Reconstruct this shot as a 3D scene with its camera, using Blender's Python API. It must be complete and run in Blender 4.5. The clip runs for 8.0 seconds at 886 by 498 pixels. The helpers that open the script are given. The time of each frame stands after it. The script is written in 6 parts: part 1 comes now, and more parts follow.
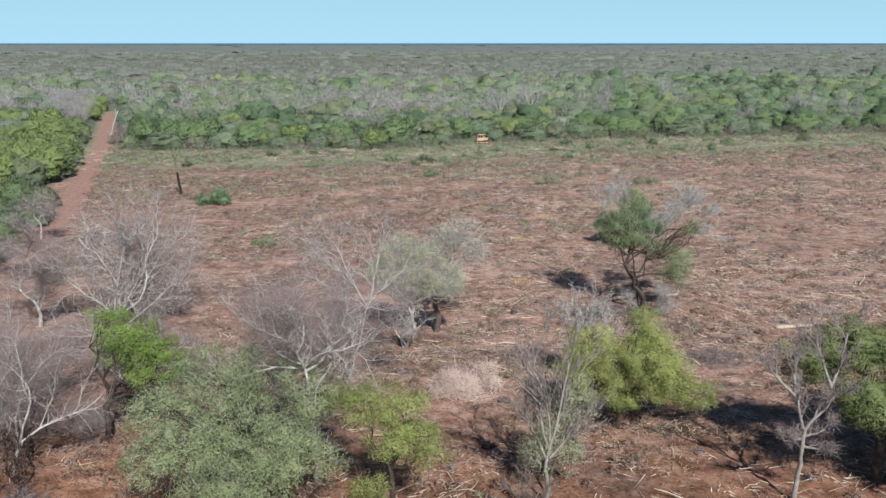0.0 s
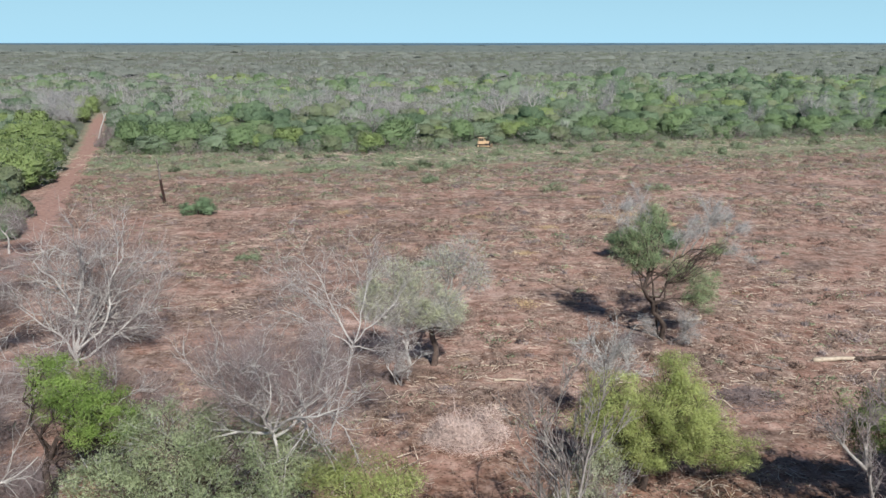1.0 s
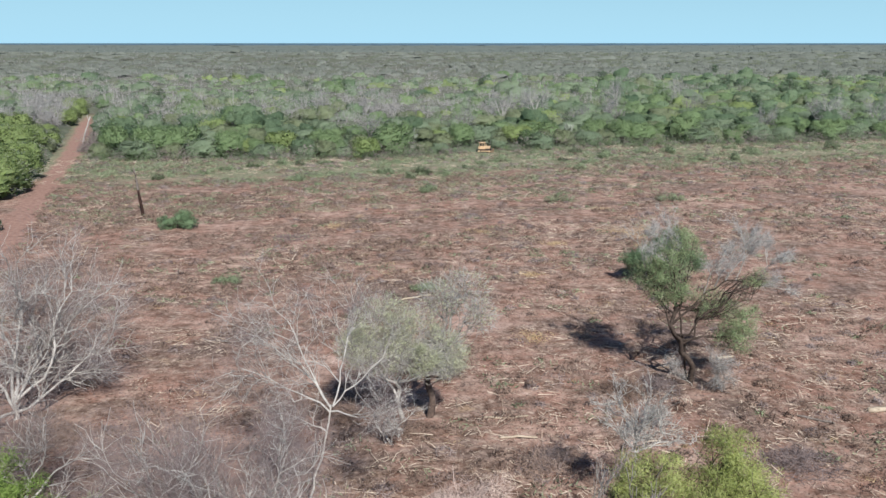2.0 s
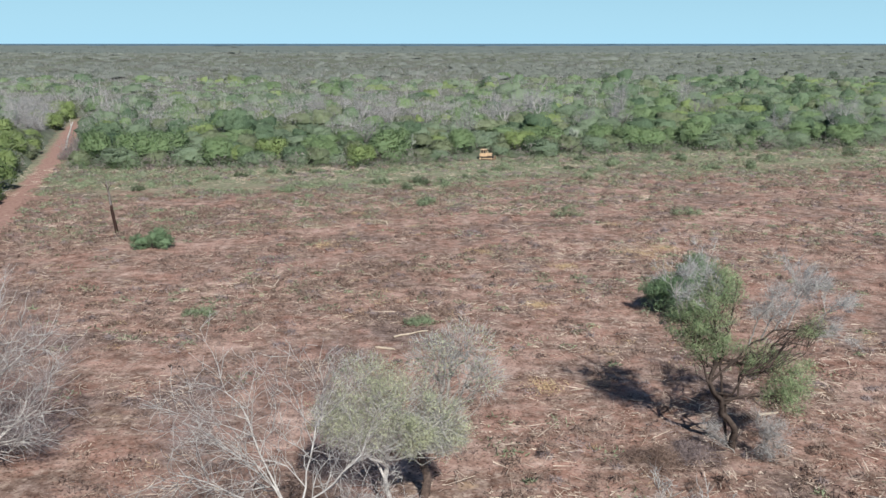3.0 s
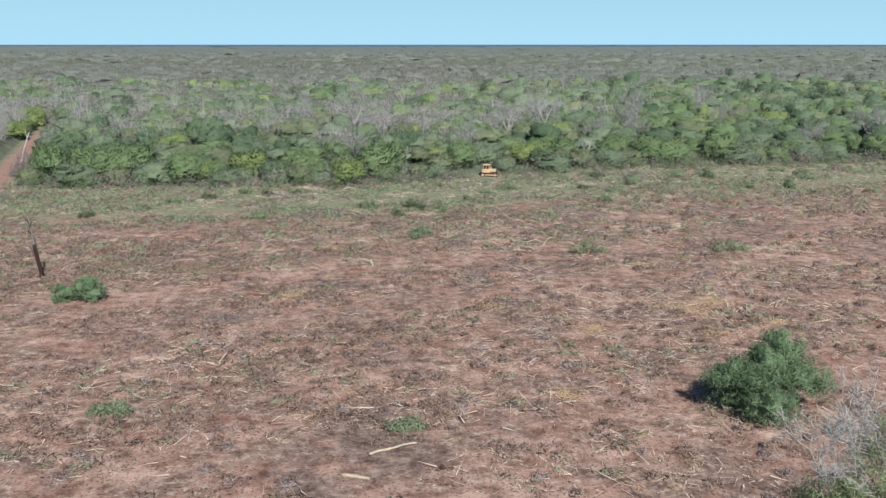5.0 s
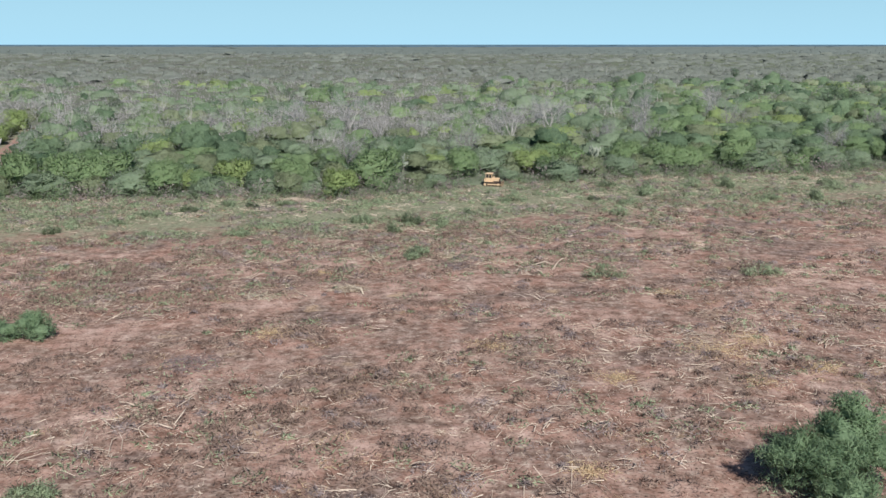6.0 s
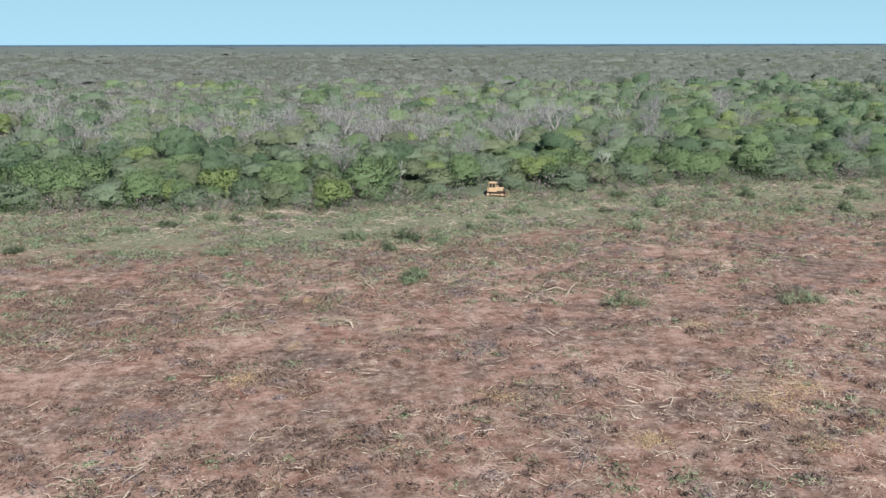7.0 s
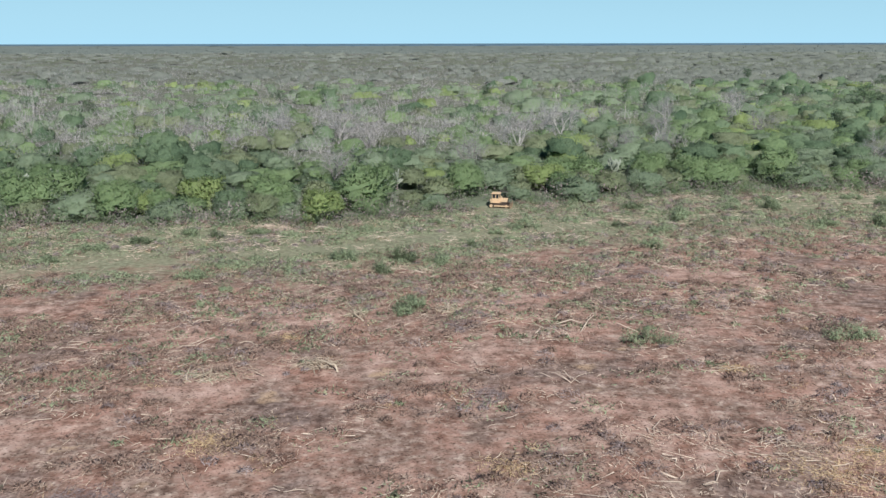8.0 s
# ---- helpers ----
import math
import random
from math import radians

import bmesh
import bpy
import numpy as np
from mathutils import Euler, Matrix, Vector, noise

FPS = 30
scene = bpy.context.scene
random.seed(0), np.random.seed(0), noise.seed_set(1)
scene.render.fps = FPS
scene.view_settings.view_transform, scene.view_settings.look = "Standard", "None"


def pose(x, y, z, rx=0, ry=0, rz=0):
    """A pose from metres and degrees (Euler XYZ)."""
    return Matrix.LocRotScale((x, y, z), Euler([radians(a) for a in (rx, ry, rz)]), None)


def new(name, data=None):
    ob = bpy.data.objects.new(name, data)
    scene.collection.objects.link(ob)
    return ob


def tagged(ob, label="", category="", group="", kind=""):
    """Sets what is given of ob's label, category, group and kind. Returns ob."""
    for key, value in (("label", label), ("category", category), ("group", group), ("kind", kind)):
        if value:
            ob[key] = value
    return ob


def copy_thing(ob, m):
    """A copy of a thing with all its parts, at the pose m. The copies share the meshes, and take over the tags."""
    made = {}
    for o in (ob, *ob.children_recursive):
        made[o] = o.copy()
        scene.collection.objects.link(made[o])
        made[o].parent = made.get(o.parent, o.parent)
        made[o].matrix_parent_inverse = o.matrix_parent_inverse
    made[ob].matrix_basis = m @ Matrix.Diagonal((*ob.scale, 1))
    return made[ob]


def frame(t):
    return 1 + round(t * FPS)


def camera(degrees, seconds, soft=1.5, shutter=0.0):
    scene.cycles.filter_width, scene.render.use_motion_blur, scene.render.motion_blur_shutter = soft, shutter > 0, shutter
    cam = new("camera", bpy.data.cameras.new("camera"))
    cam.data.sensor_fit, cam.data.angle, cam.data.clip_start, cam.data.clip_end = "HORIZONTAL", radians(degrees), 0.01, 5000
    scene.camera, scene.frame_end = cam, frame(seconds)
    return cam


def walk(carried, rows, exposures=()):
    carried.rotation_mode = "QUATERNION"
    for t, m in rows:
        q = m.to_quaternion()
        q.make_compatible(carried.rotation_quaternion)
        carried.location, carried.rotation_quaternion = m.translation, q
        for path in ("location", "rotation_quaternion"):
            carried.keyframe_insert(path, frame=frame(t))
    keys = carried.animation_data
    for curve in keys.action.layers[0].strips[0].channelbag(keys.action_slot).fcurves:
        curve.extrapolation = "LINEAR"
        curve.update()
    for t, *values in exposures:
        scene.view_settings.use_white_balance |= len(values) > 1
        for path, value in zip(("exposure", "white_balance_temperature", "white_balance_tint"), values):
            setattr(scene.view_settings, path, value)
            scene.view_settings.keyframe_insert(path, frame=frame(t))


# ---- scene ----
# Camera: seconds, eye x y z in metres, yaw, pitch, roll in degrees.
cam = camera(61.5, 8.0, soft=1.5)
ROWS = [
    (0.0, 0.14, 0.83, 26.3, -0.09, -15.46, 0.00),
    (0.5, 0.19, 4.42, 26.26, -0.09, -15.45, 0.00),
    (1.0, 0.31, 8.54, 26.28, -0.09, -15.48, 0.00),
    (1.5, 0.4, 12.84, 26.26, -0.12, -15.48, 0.00),
    (3.0, 0.72, 26.95, 26.63, -0.09, -15.43, 0.00),
    (3.5, 0.84, 31.73, 26.7, -0.09, -15.43, 0.00),
    (4.0, 0.89, 36.98, 26.82, -0.12, -15.4, 0.00),
    (4.5, 0.99, 41.85, 26.89, -0.12, -15.37, 0.00),
    (6.0, 1.25, 58.0, 26.94, -0.12, -15.37, 0.00),
    (6.5, 1.25, 63.0, 26.94, -0.12, -15.4, 0.10),
    (7.0, 1.29, 68.14, 27.0, -0.12, -15.39, 0.10),
    (7.5, 1.36, 73.19, 27.01, -0.09, -15.43, 0.10),
    (8.0, 1.4, 78.49, 27.06, -0.12, -15.45, 0.10),
]
walk(cam, [(t, pose(x, y, z, 90 + pitch, roll, yaw)) for t, x, y, z, yaw, pitch, roll in ROWS])

# ---- light ----
SUN = Vector((0.34, -0.90, 1.0)).normalized()
world = bpy.data.worlds.new("sky")
scene.world = world
world.use_nodes = True
wt = world.node_tree
sky = wt.nodes.new("ShaderNodeTexSky")
sky.sky_type = "NISHITA"
sky.sun_disc = False
sky.sun_elevation = math.asin(SUN.z)
sky.sun_rotation = math.atan2(SUN.x, SUN.y)
sky.altitude = 200
sky.air_density = 1.0
sky.dust_density = 0.3
sky.ozone_density = 3.0
tint = wt.nodes.new("ShaderNodeMix")
tint.data_type, tint.blend_type = "RGBA", "MULTIPLY"
tint.inputs["Factor"].default_value = 1.0
tint.inputs["B"].default_value = (0.60, 0.74, 0.86, 1)
wt.links.new(sky.outputs[0], tint.inputs["A"])
wt.nodes["Background"].inputs["Strength"].default_value = 0.074
# pale blue air low over the horizon, passing into the sky above
place, split, climb, air = (wt.nodes.new(k) for k in ("ShaderNodeTexCoord", "ShaderNodeSeparateXYZ", "ShaderNodeMapRange", "ShaderNodeMix"))
wt.links.new(place.outputs["Generated"], split.inputs[0])
wt.links.new(split.outputs["Z"], climb.inputs["Value"])
climb.inputs["From Min"].default_value, climb.inputs["From Max"].default_value = -0.01, 0.30
air.data_type = "RGBA"
air.inputs["A"].default_value = (5.85, 10.35, 13.1, 1)
wt.links.new(climb.outputs[0], air.inputs["Factor"])
wt.links.new(tint.outputs["Result"], air.inputs["B"])
wt.links.new(air.outputs["Result"], wt.nodes["Background"].inputs["Color"])
sun = new("sun", bpy.data.lights.new("sun", "SUN"))
sun.data.energy = 5.35
sun.data.angle = radians(0.55)
sun.data.color = (1.0, 0.97, 0.92)
sun.matrix_world = Matrix.Translation((0, 0, 60)) @ SUN.to_track_quat("Z", "Y").to_matrix().to_4x4()


# ---- materials ----
def node_mat(name):
    m = bpy.data.materials.new(name)
    m.use_nodes = True
    t = m.node_tree
    return m, t, t.nodes["Principled BSDF"], t.nodes["Material Output"]


def add(t, kind, **inputs):
    n = t.nodes.new(kind)
    for k, v in inputs.items():
        n.inputs[k.replace("_", " ")].default_value = v
    return n


def noise_tex(t, vec, scale, detail=4.0, rough=0.6):
    n = add(t, "ShaderNodeTexNoise", Scale=scale, Detail=detail, Roughness=rough)
    t.links.new(vec, n.inputs["Vector"])
    return n.outputs["Fac"]


def ramp(t, fac, stops):
    n = t.nodes.new("ShaderNodeValToRGB")
    e = n.color_ramp.elements
    while len(e) < len(stops):
        e.new(0.5)
    for el, (p, c) in zip(e, stops):
        el.position, el.color = p, (*c, 1) if len(c) == 3 else c
    t.links.new(fac, n.inputs["Fac"])
    return n.outputs["Color"]


def step(t, fac, lo, hi):
    n = t.nodes.new("ShaderNodeMapRange")
    n.inputs["From Min"].default_value, n.inputs["From Max"].default_value = lo, hi
    t.links.new(fac, n.inputs["Value"])
    return n.outputs["Result"]


def mix(t, fac, a, b, mode="MIX"):
    n = t.nodes.new("ShaderNodeMix")
    n.data_type, n.blend_type = "RGBA", mode
    for sock, v in ((n.inputs["Factor"], fac), (n.inputs["A"], a), (n.inputs["B"], b)):
        if hasattr(v, "links"):
            t.links.new(v, sock)
        else:
            sock.default_value = v if not isinstance(v, tuple) else (*v, 1)
    return n.outputs["Result"]


def math_node(t, op, a, b):
    n = t.nodes.new("ShaderNodeMath")
    n.operation = op
    for sock, v in zip(n.inputs, (a, b)):
        if hasattr(v, "links"):
            t.links.new(v, sock)
        else:
            sock.default_value = v
    return n.outputs[0]


def leaf_mat(name, dark, light, glow=0.5, patch=0.25, vary=0.5, single=0.22, plant=0.75, mottle=0.0):
    """Foliage or dry twigs: a colour between dark and light by piece, by plant and by patch; part of the light passes through."""
    m, t, p, out = node_mat(name)
    geo, info = t.nodes.new("ShaderNodeNewGeometry"), t.nodes.new("ShaderNodeObjectInfo")
    big = step(t, noise_tex(t, geo.outputs["Position"], patch, 2.0), 0.3, 0.7)
    own = t.nodes.new("ShaderNodeAttribute")
    own.attribute_name = "plant"
    a = math_node(t, "MULTIPLY", geo.outputs["Random Per Island"], single)
    b = math_node(t, "MULTIPLY", math_node(t, "ADD", math_node(t, "MULTIPLY", info.outputs["Random"], 0.45), own.outputs["Fac"]), plant)
    c = math_node(t, "MULTIPLY", big, vary)
    f = math_node(t, "ADD", math_node(t, "ADD", a, b), c)
    if mottle:
        tuft = step(t, noise_tex(t, geo.outputs["Position"], 2.2, 5.0, 0.75), 0.3, 0.7)
        f = math_node(t, "ADD", f, math_node(t, "MULTIPLY", math_node(t, "SUBTRACT", tuft, 0.5), mottle))
    col = ramp(t, f, [(0.1, dark), (0.95, light)])
    dif, tr, mx = t.nodes.new("ShaderNodeBsdfDiffuse"), t.nodes.new("ShaderNodeBsdfTranslucent"), t.nodes.new("ShaderNodeMixShader")
    t.links.new(col, dif.inputs["Color"])
    t.links.new(col, tr.inputs["Color"])
    if mottle:
        rough = add(t, "ShaderNodeBump", Strength=0.9, Distance=0.5)
        t.links.new(noise_tex(t, geo.outputs["Position"], 2.2, 5.0, 0.75), rough.inputs["Height"])
        t.links.new(rough.outputs[0], dif.inputs["Normal"])
    mx.inputs[0].default_value = glow
    t.links.new(dif.outputs[0], mx.inputs[1])
    t.links.new(tr.outputs[0], mx.inputs[2])
    t.links.new(mx.outputs[0], out.inputs["Surface"])
    return m


def bark_mat(name, dark, light, scale=3.0):
    m, t, p, out = node_mat(name)
    geo = t.nodes.new("ShaderNodeNewGeometry")
    n1, n2 = noise_tex(t, geo.outputs["Position"], scale), noise_tex(t, geo.outputs["Position"], scale * 7, 6.0, 0.7)
    f = math_node(t, "ADD", math_node(t, "MULTIPLY", n1, 0.6), math_node(t, "MULTIPLY", n2, 0.4))
    t.links.new(ramp(t, f, [(0.35, dark), (0.65, light)]), p.inputs["Base Color"])
    p.inputs["Roughness"].default_value = 0.9
    p.inputs["Specular IOR Level"].default_value = 0.2
    bump = add(t, "ShaderNodeBump", Strength=0.5, Distance=0.03)
    t.links.new(n2, bump.inputs["Height"])
    t.links.new(bump.outputs[0], p.inputs["Normal"])
    return m


LEAF_GREY = leaf_mat("leaf_grey_green", (0.275, 0.345, 0.200), (0.580, 0.655, 0.400))
LEAF_SPRING = leaf_mat("leaf_spring_green", (0.210, 0.330, 0.092), (0.460, 0.610, 0.200))
LEAF_YELLOW = leaf_mat("leaf_yellow_green", (0.365, 0.425, 0.160), (0.665, 0.725, 0.315))
LEAF_BRIGHT = leaf_mat("leaf_bright_green", (0.183, 0.246, 0.102), (0.392, 0.450, 0.216))
LEAF_DARK = leaf_mat("leaf_deep_green", (0.125, 0.205, 0.122), (0.330, 0.450, 0.270))
LEAF_PALE = leaf_mat("leaf_silvery_green", (0.455, 0.494, 0.333), (0.801, 0.823, 0.596))
LEAF_FEATHER = leaf_mat("leaf_feathery_green", (0.255, 0.343, 0.188), (0.545, 0.641, 0.385))
LEAF_WOOD = leaf_mat("leaf_woodland_green", (0.165, 0.255, 0.130), (0.363, 0.490, 0.262), 0.50, 0.06, 0.35, 0.25, 0.50, 0.60)
LEAF_SAGE = leaf_mat("leaf_woodland_sage", (0.198, 0.271, 0.182), (0.385, 0.483, 0.328), 0.50, 0.06, 0.35, 0.25, 0.50, 0.60)
LEAF_OLIVE = leaf_mat("leaf_woodland_olive", (0.200, 0.240, 0.152), (0.407, 0.468, 0.295), 0.50, 0.06, 0.35, 0.25, 0.50, 0.60)
LEAF_FRESH = leaf_mat("leaf_woodland_fresh", (0.232, 0.318, 0.136), (0.450, 0.560, 0.250), 0.50, 0.06, 0.35, 0.25, 0.50, 0.60)
LEAF_DUSK = leaf_mat("leaf_woodland_dark", (0.130, 0.208, 0.130), (0.325, 0.439, 0.274), 0.50, 0.06, 0.35, 0.25, 0.50, 0.60)
TWIG_MAUVE = leaf_mat("twig_mauve_grey", (0.206, 0.162, 0.158), (0.386, 0.323, 0.319), 0.1, 0.1)
TWIG_WOODS = leaf_mat("twig_woodland_grey", (0.272, 0.264, 0.262), (0.498, 0.482, 0.480), 0.15, 0.03)
# distant bare crowns: haze mixed into the twig colour as a paler, flatter grey
TWIG_FAR_HAZE = leaf_mat("twig_distant_haze_grey", (0.300, 0.305, 0.300), (0.400, 0.400, 0.398), 0.15, 0.012, 0.5, 0.1, 0.4)
SCRUB = leaf_mat("scrub_undergrowth", (0.225, 0.212, 0.206), (0.222, 0.256, 0.182), 0.4, 0.05, 0.35, 0.0, 0.9)
TWIG_BROWN = leaf_mat("twig_dry_brown", (0.170, 0.116, 0.094), (0.352, 0.258, 0.212), 0.1, 0.1)
TWIG_SILVER = leaf_mat("twig_silver_grey", (0.345, 0.334, 0.323), (0.552, 0.546, 0.536), 0.15, 0.2)
TWIG_PINK = leaf_mat("twig_dry_pink", (0.330, 0.235, 0.195), (0.580, 0.455, 0.390), 0.15, 0.3)
PINK_HEAP = leaf_mat("brushwood_pale_pink", (0.600, 0.455, 0.405), (0.830, 0.680, 0.620), 0.2, 0.5)
# haze of distance is put into these far leaf colours: greyer, then bluer
LEAF_FAR_HAZE = leaf_mat("leaf_distant_haze_grey_green", (0.185, 0.208, 0.180), (0.285, 0.312, 0.268), 0.25, 0.012, 0.5, 0.1, 0.4, 0.3)
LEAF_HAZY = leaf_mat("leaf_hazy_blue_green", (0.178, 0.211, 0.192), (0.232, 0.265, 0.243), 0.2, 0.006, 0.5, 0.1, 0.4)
# green woods at the horizon, coloured blue-grey for the haze before them
HAZE_BLUE = leaf_mat("distance_haze_blue_grey", (0.085, 0.143, 0.190), (0.105, 0.168, 0.221), 0.0, 0.001)
STRAW = leaf_mat("straw_dry", (0.370, 0.260, 0.155), (0.620, 0.480, 0.310), 0.2, 0.3)
LEAF_SHRUB = leaf_mat("leaf_low_shrub", (0.235, 0.300, 0.185), (0.430, 0.515, 0.335), 0.40)
WEED = leaf_mat("weed_green", (0.205, 0.248, 0.155), (0.350, 0.408, 0.262), 0.25, 0.1)
STICK = leaf_mat("stick_weathered", (0.276, 0.198, 0.152), (0.662, 0.552, 0.451), 0.0, 0.6)
CACTUS = leaf_mat("cactus_blue_grey", (0.233, 0.268, 0.210), (0.441, 0.474, 0.396), 0.0, 0.4)
BARK_WHITE = bark_mat("bark_pale_grey", (0.380, 0.355, 0.330), (0.700, 0.675, 0.640))
BARK_GREY = bark_mat("bark_grey", (0.130, 0.110, 0.098), (0.300, 0.265, 0.240))
BARK_DARK = bark_mat("bark_dark", (0.030, 0.023, 0.020), (0.110, 0.082, 0.068))
BARK_ASH = bark_mat("bark_ash_grey", (0.210, 0.190, 0.172), (0.440, 0.408, 0.378))
BARK_BROWN = bark_mat("bark_brown", (0.070, 0.050, 0.042), (0.210, 0.155, 0.130))
BARK_BURNT = bark_mat("bark_charred", (0.012, 0.010, 0.010), (0.085, 0.045, 0.035))
WOOD_CUT = bark_mat("wood_bare", (0.380, 0.300, 0.220), (0.620, 0.540, 0.430))


def plain_mat(name, col, rough=0.5, metal=0.0, worn=(0.2, 0.12, 0.08), wear=0.5):
    m, t, p, out = node_mat(name)
    geo = t.nodes.new("ShaderNodeNewGeometry")
    n = step(t, noise_tex(t, geo.outputs["Position"], 4.0, 6.0, 0.7), 0.45, 0.75)
    t.links.new(mix(t, math_node(t, "MULTIPLY", n, wear), col, worn), p.inputs["Base Color"])
    p.inputs["Roughness"].default_value, p.inputs["Metallic"].default_value = rough, metal
    return m


PAINT = plain_mat("paint_machine_yellow", (0.70, 0.50, 0.31), 0.65, 0.0, (0.40, 0.29, 0.21), 0.7)
STEEL = plain_mat("steel_dirty", (0.10, 0.08, 0.07), 0.6, 0.6)
BLADE_STEEL = plain_mat("steel_blade", (0.36, 0.25, 0.17), 0.5, 0.3)
GLASS = plain_mat("glass_dusty", (0.03, 0.035, 0.04), 0.15, 0.0, (0.12, 0.09, 0.07), 0.4)


# ---- the plan: woods, road, clearing ----
EDGE_X = np.array([-140, -77, -50, -26, -18, 10, 40, 69, 87, 137, 400])
EDGE_Y = np.array([188, 192, 192, 195, 193, 204.5, 214, 219.5, 222, 233, 288])
ROAD_Y = np.array([-200, 40, 112, 141, 160, 197, 290, 400, 900])
ROAD_X = np.array([10, -34, -58, -68.5, -75, -89, -127, -172, -377])


def edge_y(x):
    return np.interp(x, EDGE_X, EDGE_Y)


def road_x(y):
    return np.interp(y, ROAD_Y, ROAD_X)


def ground_z(x, y):
    """Height of the ground: small humps, and the far plain lifting a little towards the horizon."""
    x, y = np.asarray(x, float), np.asarray(y, float)
    z = 0.10 * np.sin(x * 0.31 + 1.3 * np.sin(y * 0.17)) * np.sin(y * 0.27 + 0.8) + 0.06 * np.sin(x * 0.9 + y * 0.4) * np.sin(y * 0.8 - x * 0.3)
    r = np.hypot(x, y)
    s = np.clip((r - 1400) / 3500, 0, 1)
    return z + 14.0 * s * s * (3 - 2 * s)


def in_woods(x, y):
    """1 where trees stand: beyond the clearing's far edge, and beyond the road."""
    beyond = (y > edge_y(x)) & (np.abs(x - road_x(y)) > 4.2 - 4.2 * (y > 310))
    left = (x < road_x(y) - 4.2) & (y > 80)
    return beyond | left


def mesh_of(name, v, f, mat, smooth=False, soft=False):
    """A mesh from arrays of places and of faces, all with the same number of corners."""
    f = np.asarray(f, np.int32)
    me = bpy.data.meshes.new(name)
    me.vertices.add(len(v))
    me.vertices.foreach_set("co", np.asarray(v, np.float32).ravel())
    me.loops.add(f.size)
    me.loops.foreach_set("vertex_index", f.ravel())
    me.polygons.add(len(f))
    me.polygons.foreach_set("loop_start", np.arange(0, f.size, f.shape[1], dtype=np.int32))
    if smooth or soft:
        me.polygons.foreach_set("use_smooth", np.ones(len(f), bool))
    me.update(calc_edges=True)
    me.materials.append(mat)
    return me


def piece(name, vf, mat, parent=None, label="", smooth=False):
    ob = new(name, mesh_of(name, vf[0], vf[1], mat, smooth, len(vf) > 3))
    if len(vf) > 2:
        ob.data.attributes.new("plant", "FLOAT", "POINT").data.foreach_set("value", vf[2].astype(np.float32))
    if len(vf) > 3:
        ob.data.normals_split_custom_set_from_vertices(unit(vf[3]).tolist())
    ob.parent = parent
    return tagged(ob, label)


def part(name, bm, mat, parent, label=""):
    me = bpy.data.meshes.new(name)
    bm.to_mesh(me)
    bm.free()
    me.materials.append(mat)
    ob = new(name, me)
    ob.parent = parent
    return tagged(ob, label)


def thing(name, at, label, category, group="", turn=0.0):
    ob = new(name)
    ob.empty_display_size = 0.3
    ob.matrix_world = pose(*at, 0, 0, turn)
    return tagged(ob, label, category, group)


def merge(parts):
    vs, fs, rest, n = [], [], [], 0
    for v, f, *more in parts:
        vs.append(v)
        fs.append(f + n)
        rest.append(more)
        n += len(v)
    return (np.concatenate(vs), np.concatenate(fs)) + tuple(np.concatenate(k) for k in zip(*rest))


def unit(v):
    return v / np.maximum(np.linalg.norm(v, axis=-1, keepdims=True), 1e-9)


def slivers(rng, p, d, length, width):
    """Thin twigs or blades as narrow triangles from p along d."""
    n = len(p)
    side = unit(np.cross(d, rng.normal(size=(n, 3)))) * (np.ones(n) * width)[:, None] * 0.5
    v = np.stack([p - side, p + side, p + d * (np.ones(n) * length)[:, None]], 1).reshape(-1, 3)
    return v, np.arange(3 * n).reshape(n, 3)


def facing(v, f):
    """The same triangles, all wound with their upper side towards the sun."""
    a, b, c = (v[f[:, k]] for k in range(3))
    back = (np.cross(b - a, c - a) * np.array(SUN)).sum(1) < 0
    return v, np.where(back[:, None], f[:, ::-1], f)


def fronds(rng, p, out, length, width, loose=0.45, rough=0.30):
    """Feathery sprays of small leaves as narrow triangles, lying on the crown's surface."""
    n = len(p)
    nor = unit(out + loose * rng.normal(size=(n, 3)))
    d = unit(np.cross(nor, rng.normal(size=(n, 3))) + 0.35 * out)
    side = unit(np.cross(nor, d)) * (width * rng.uniform(0.6, 1.4, n))[:, None] * 0.5
    far = p + d * (length * rng.uniform(0.6, 1.4, n))[:, None]
    v, f = facing(np.stack([p - side, p + side, far], 1).reshape(-1, 3), np.arange(3 * n).reshape(n, 3))
    return v, f, np.zeros(3 * n), np.repeat(unit(unit(out) + rough * rng.normal(size=(n, 3))), 3, 0)


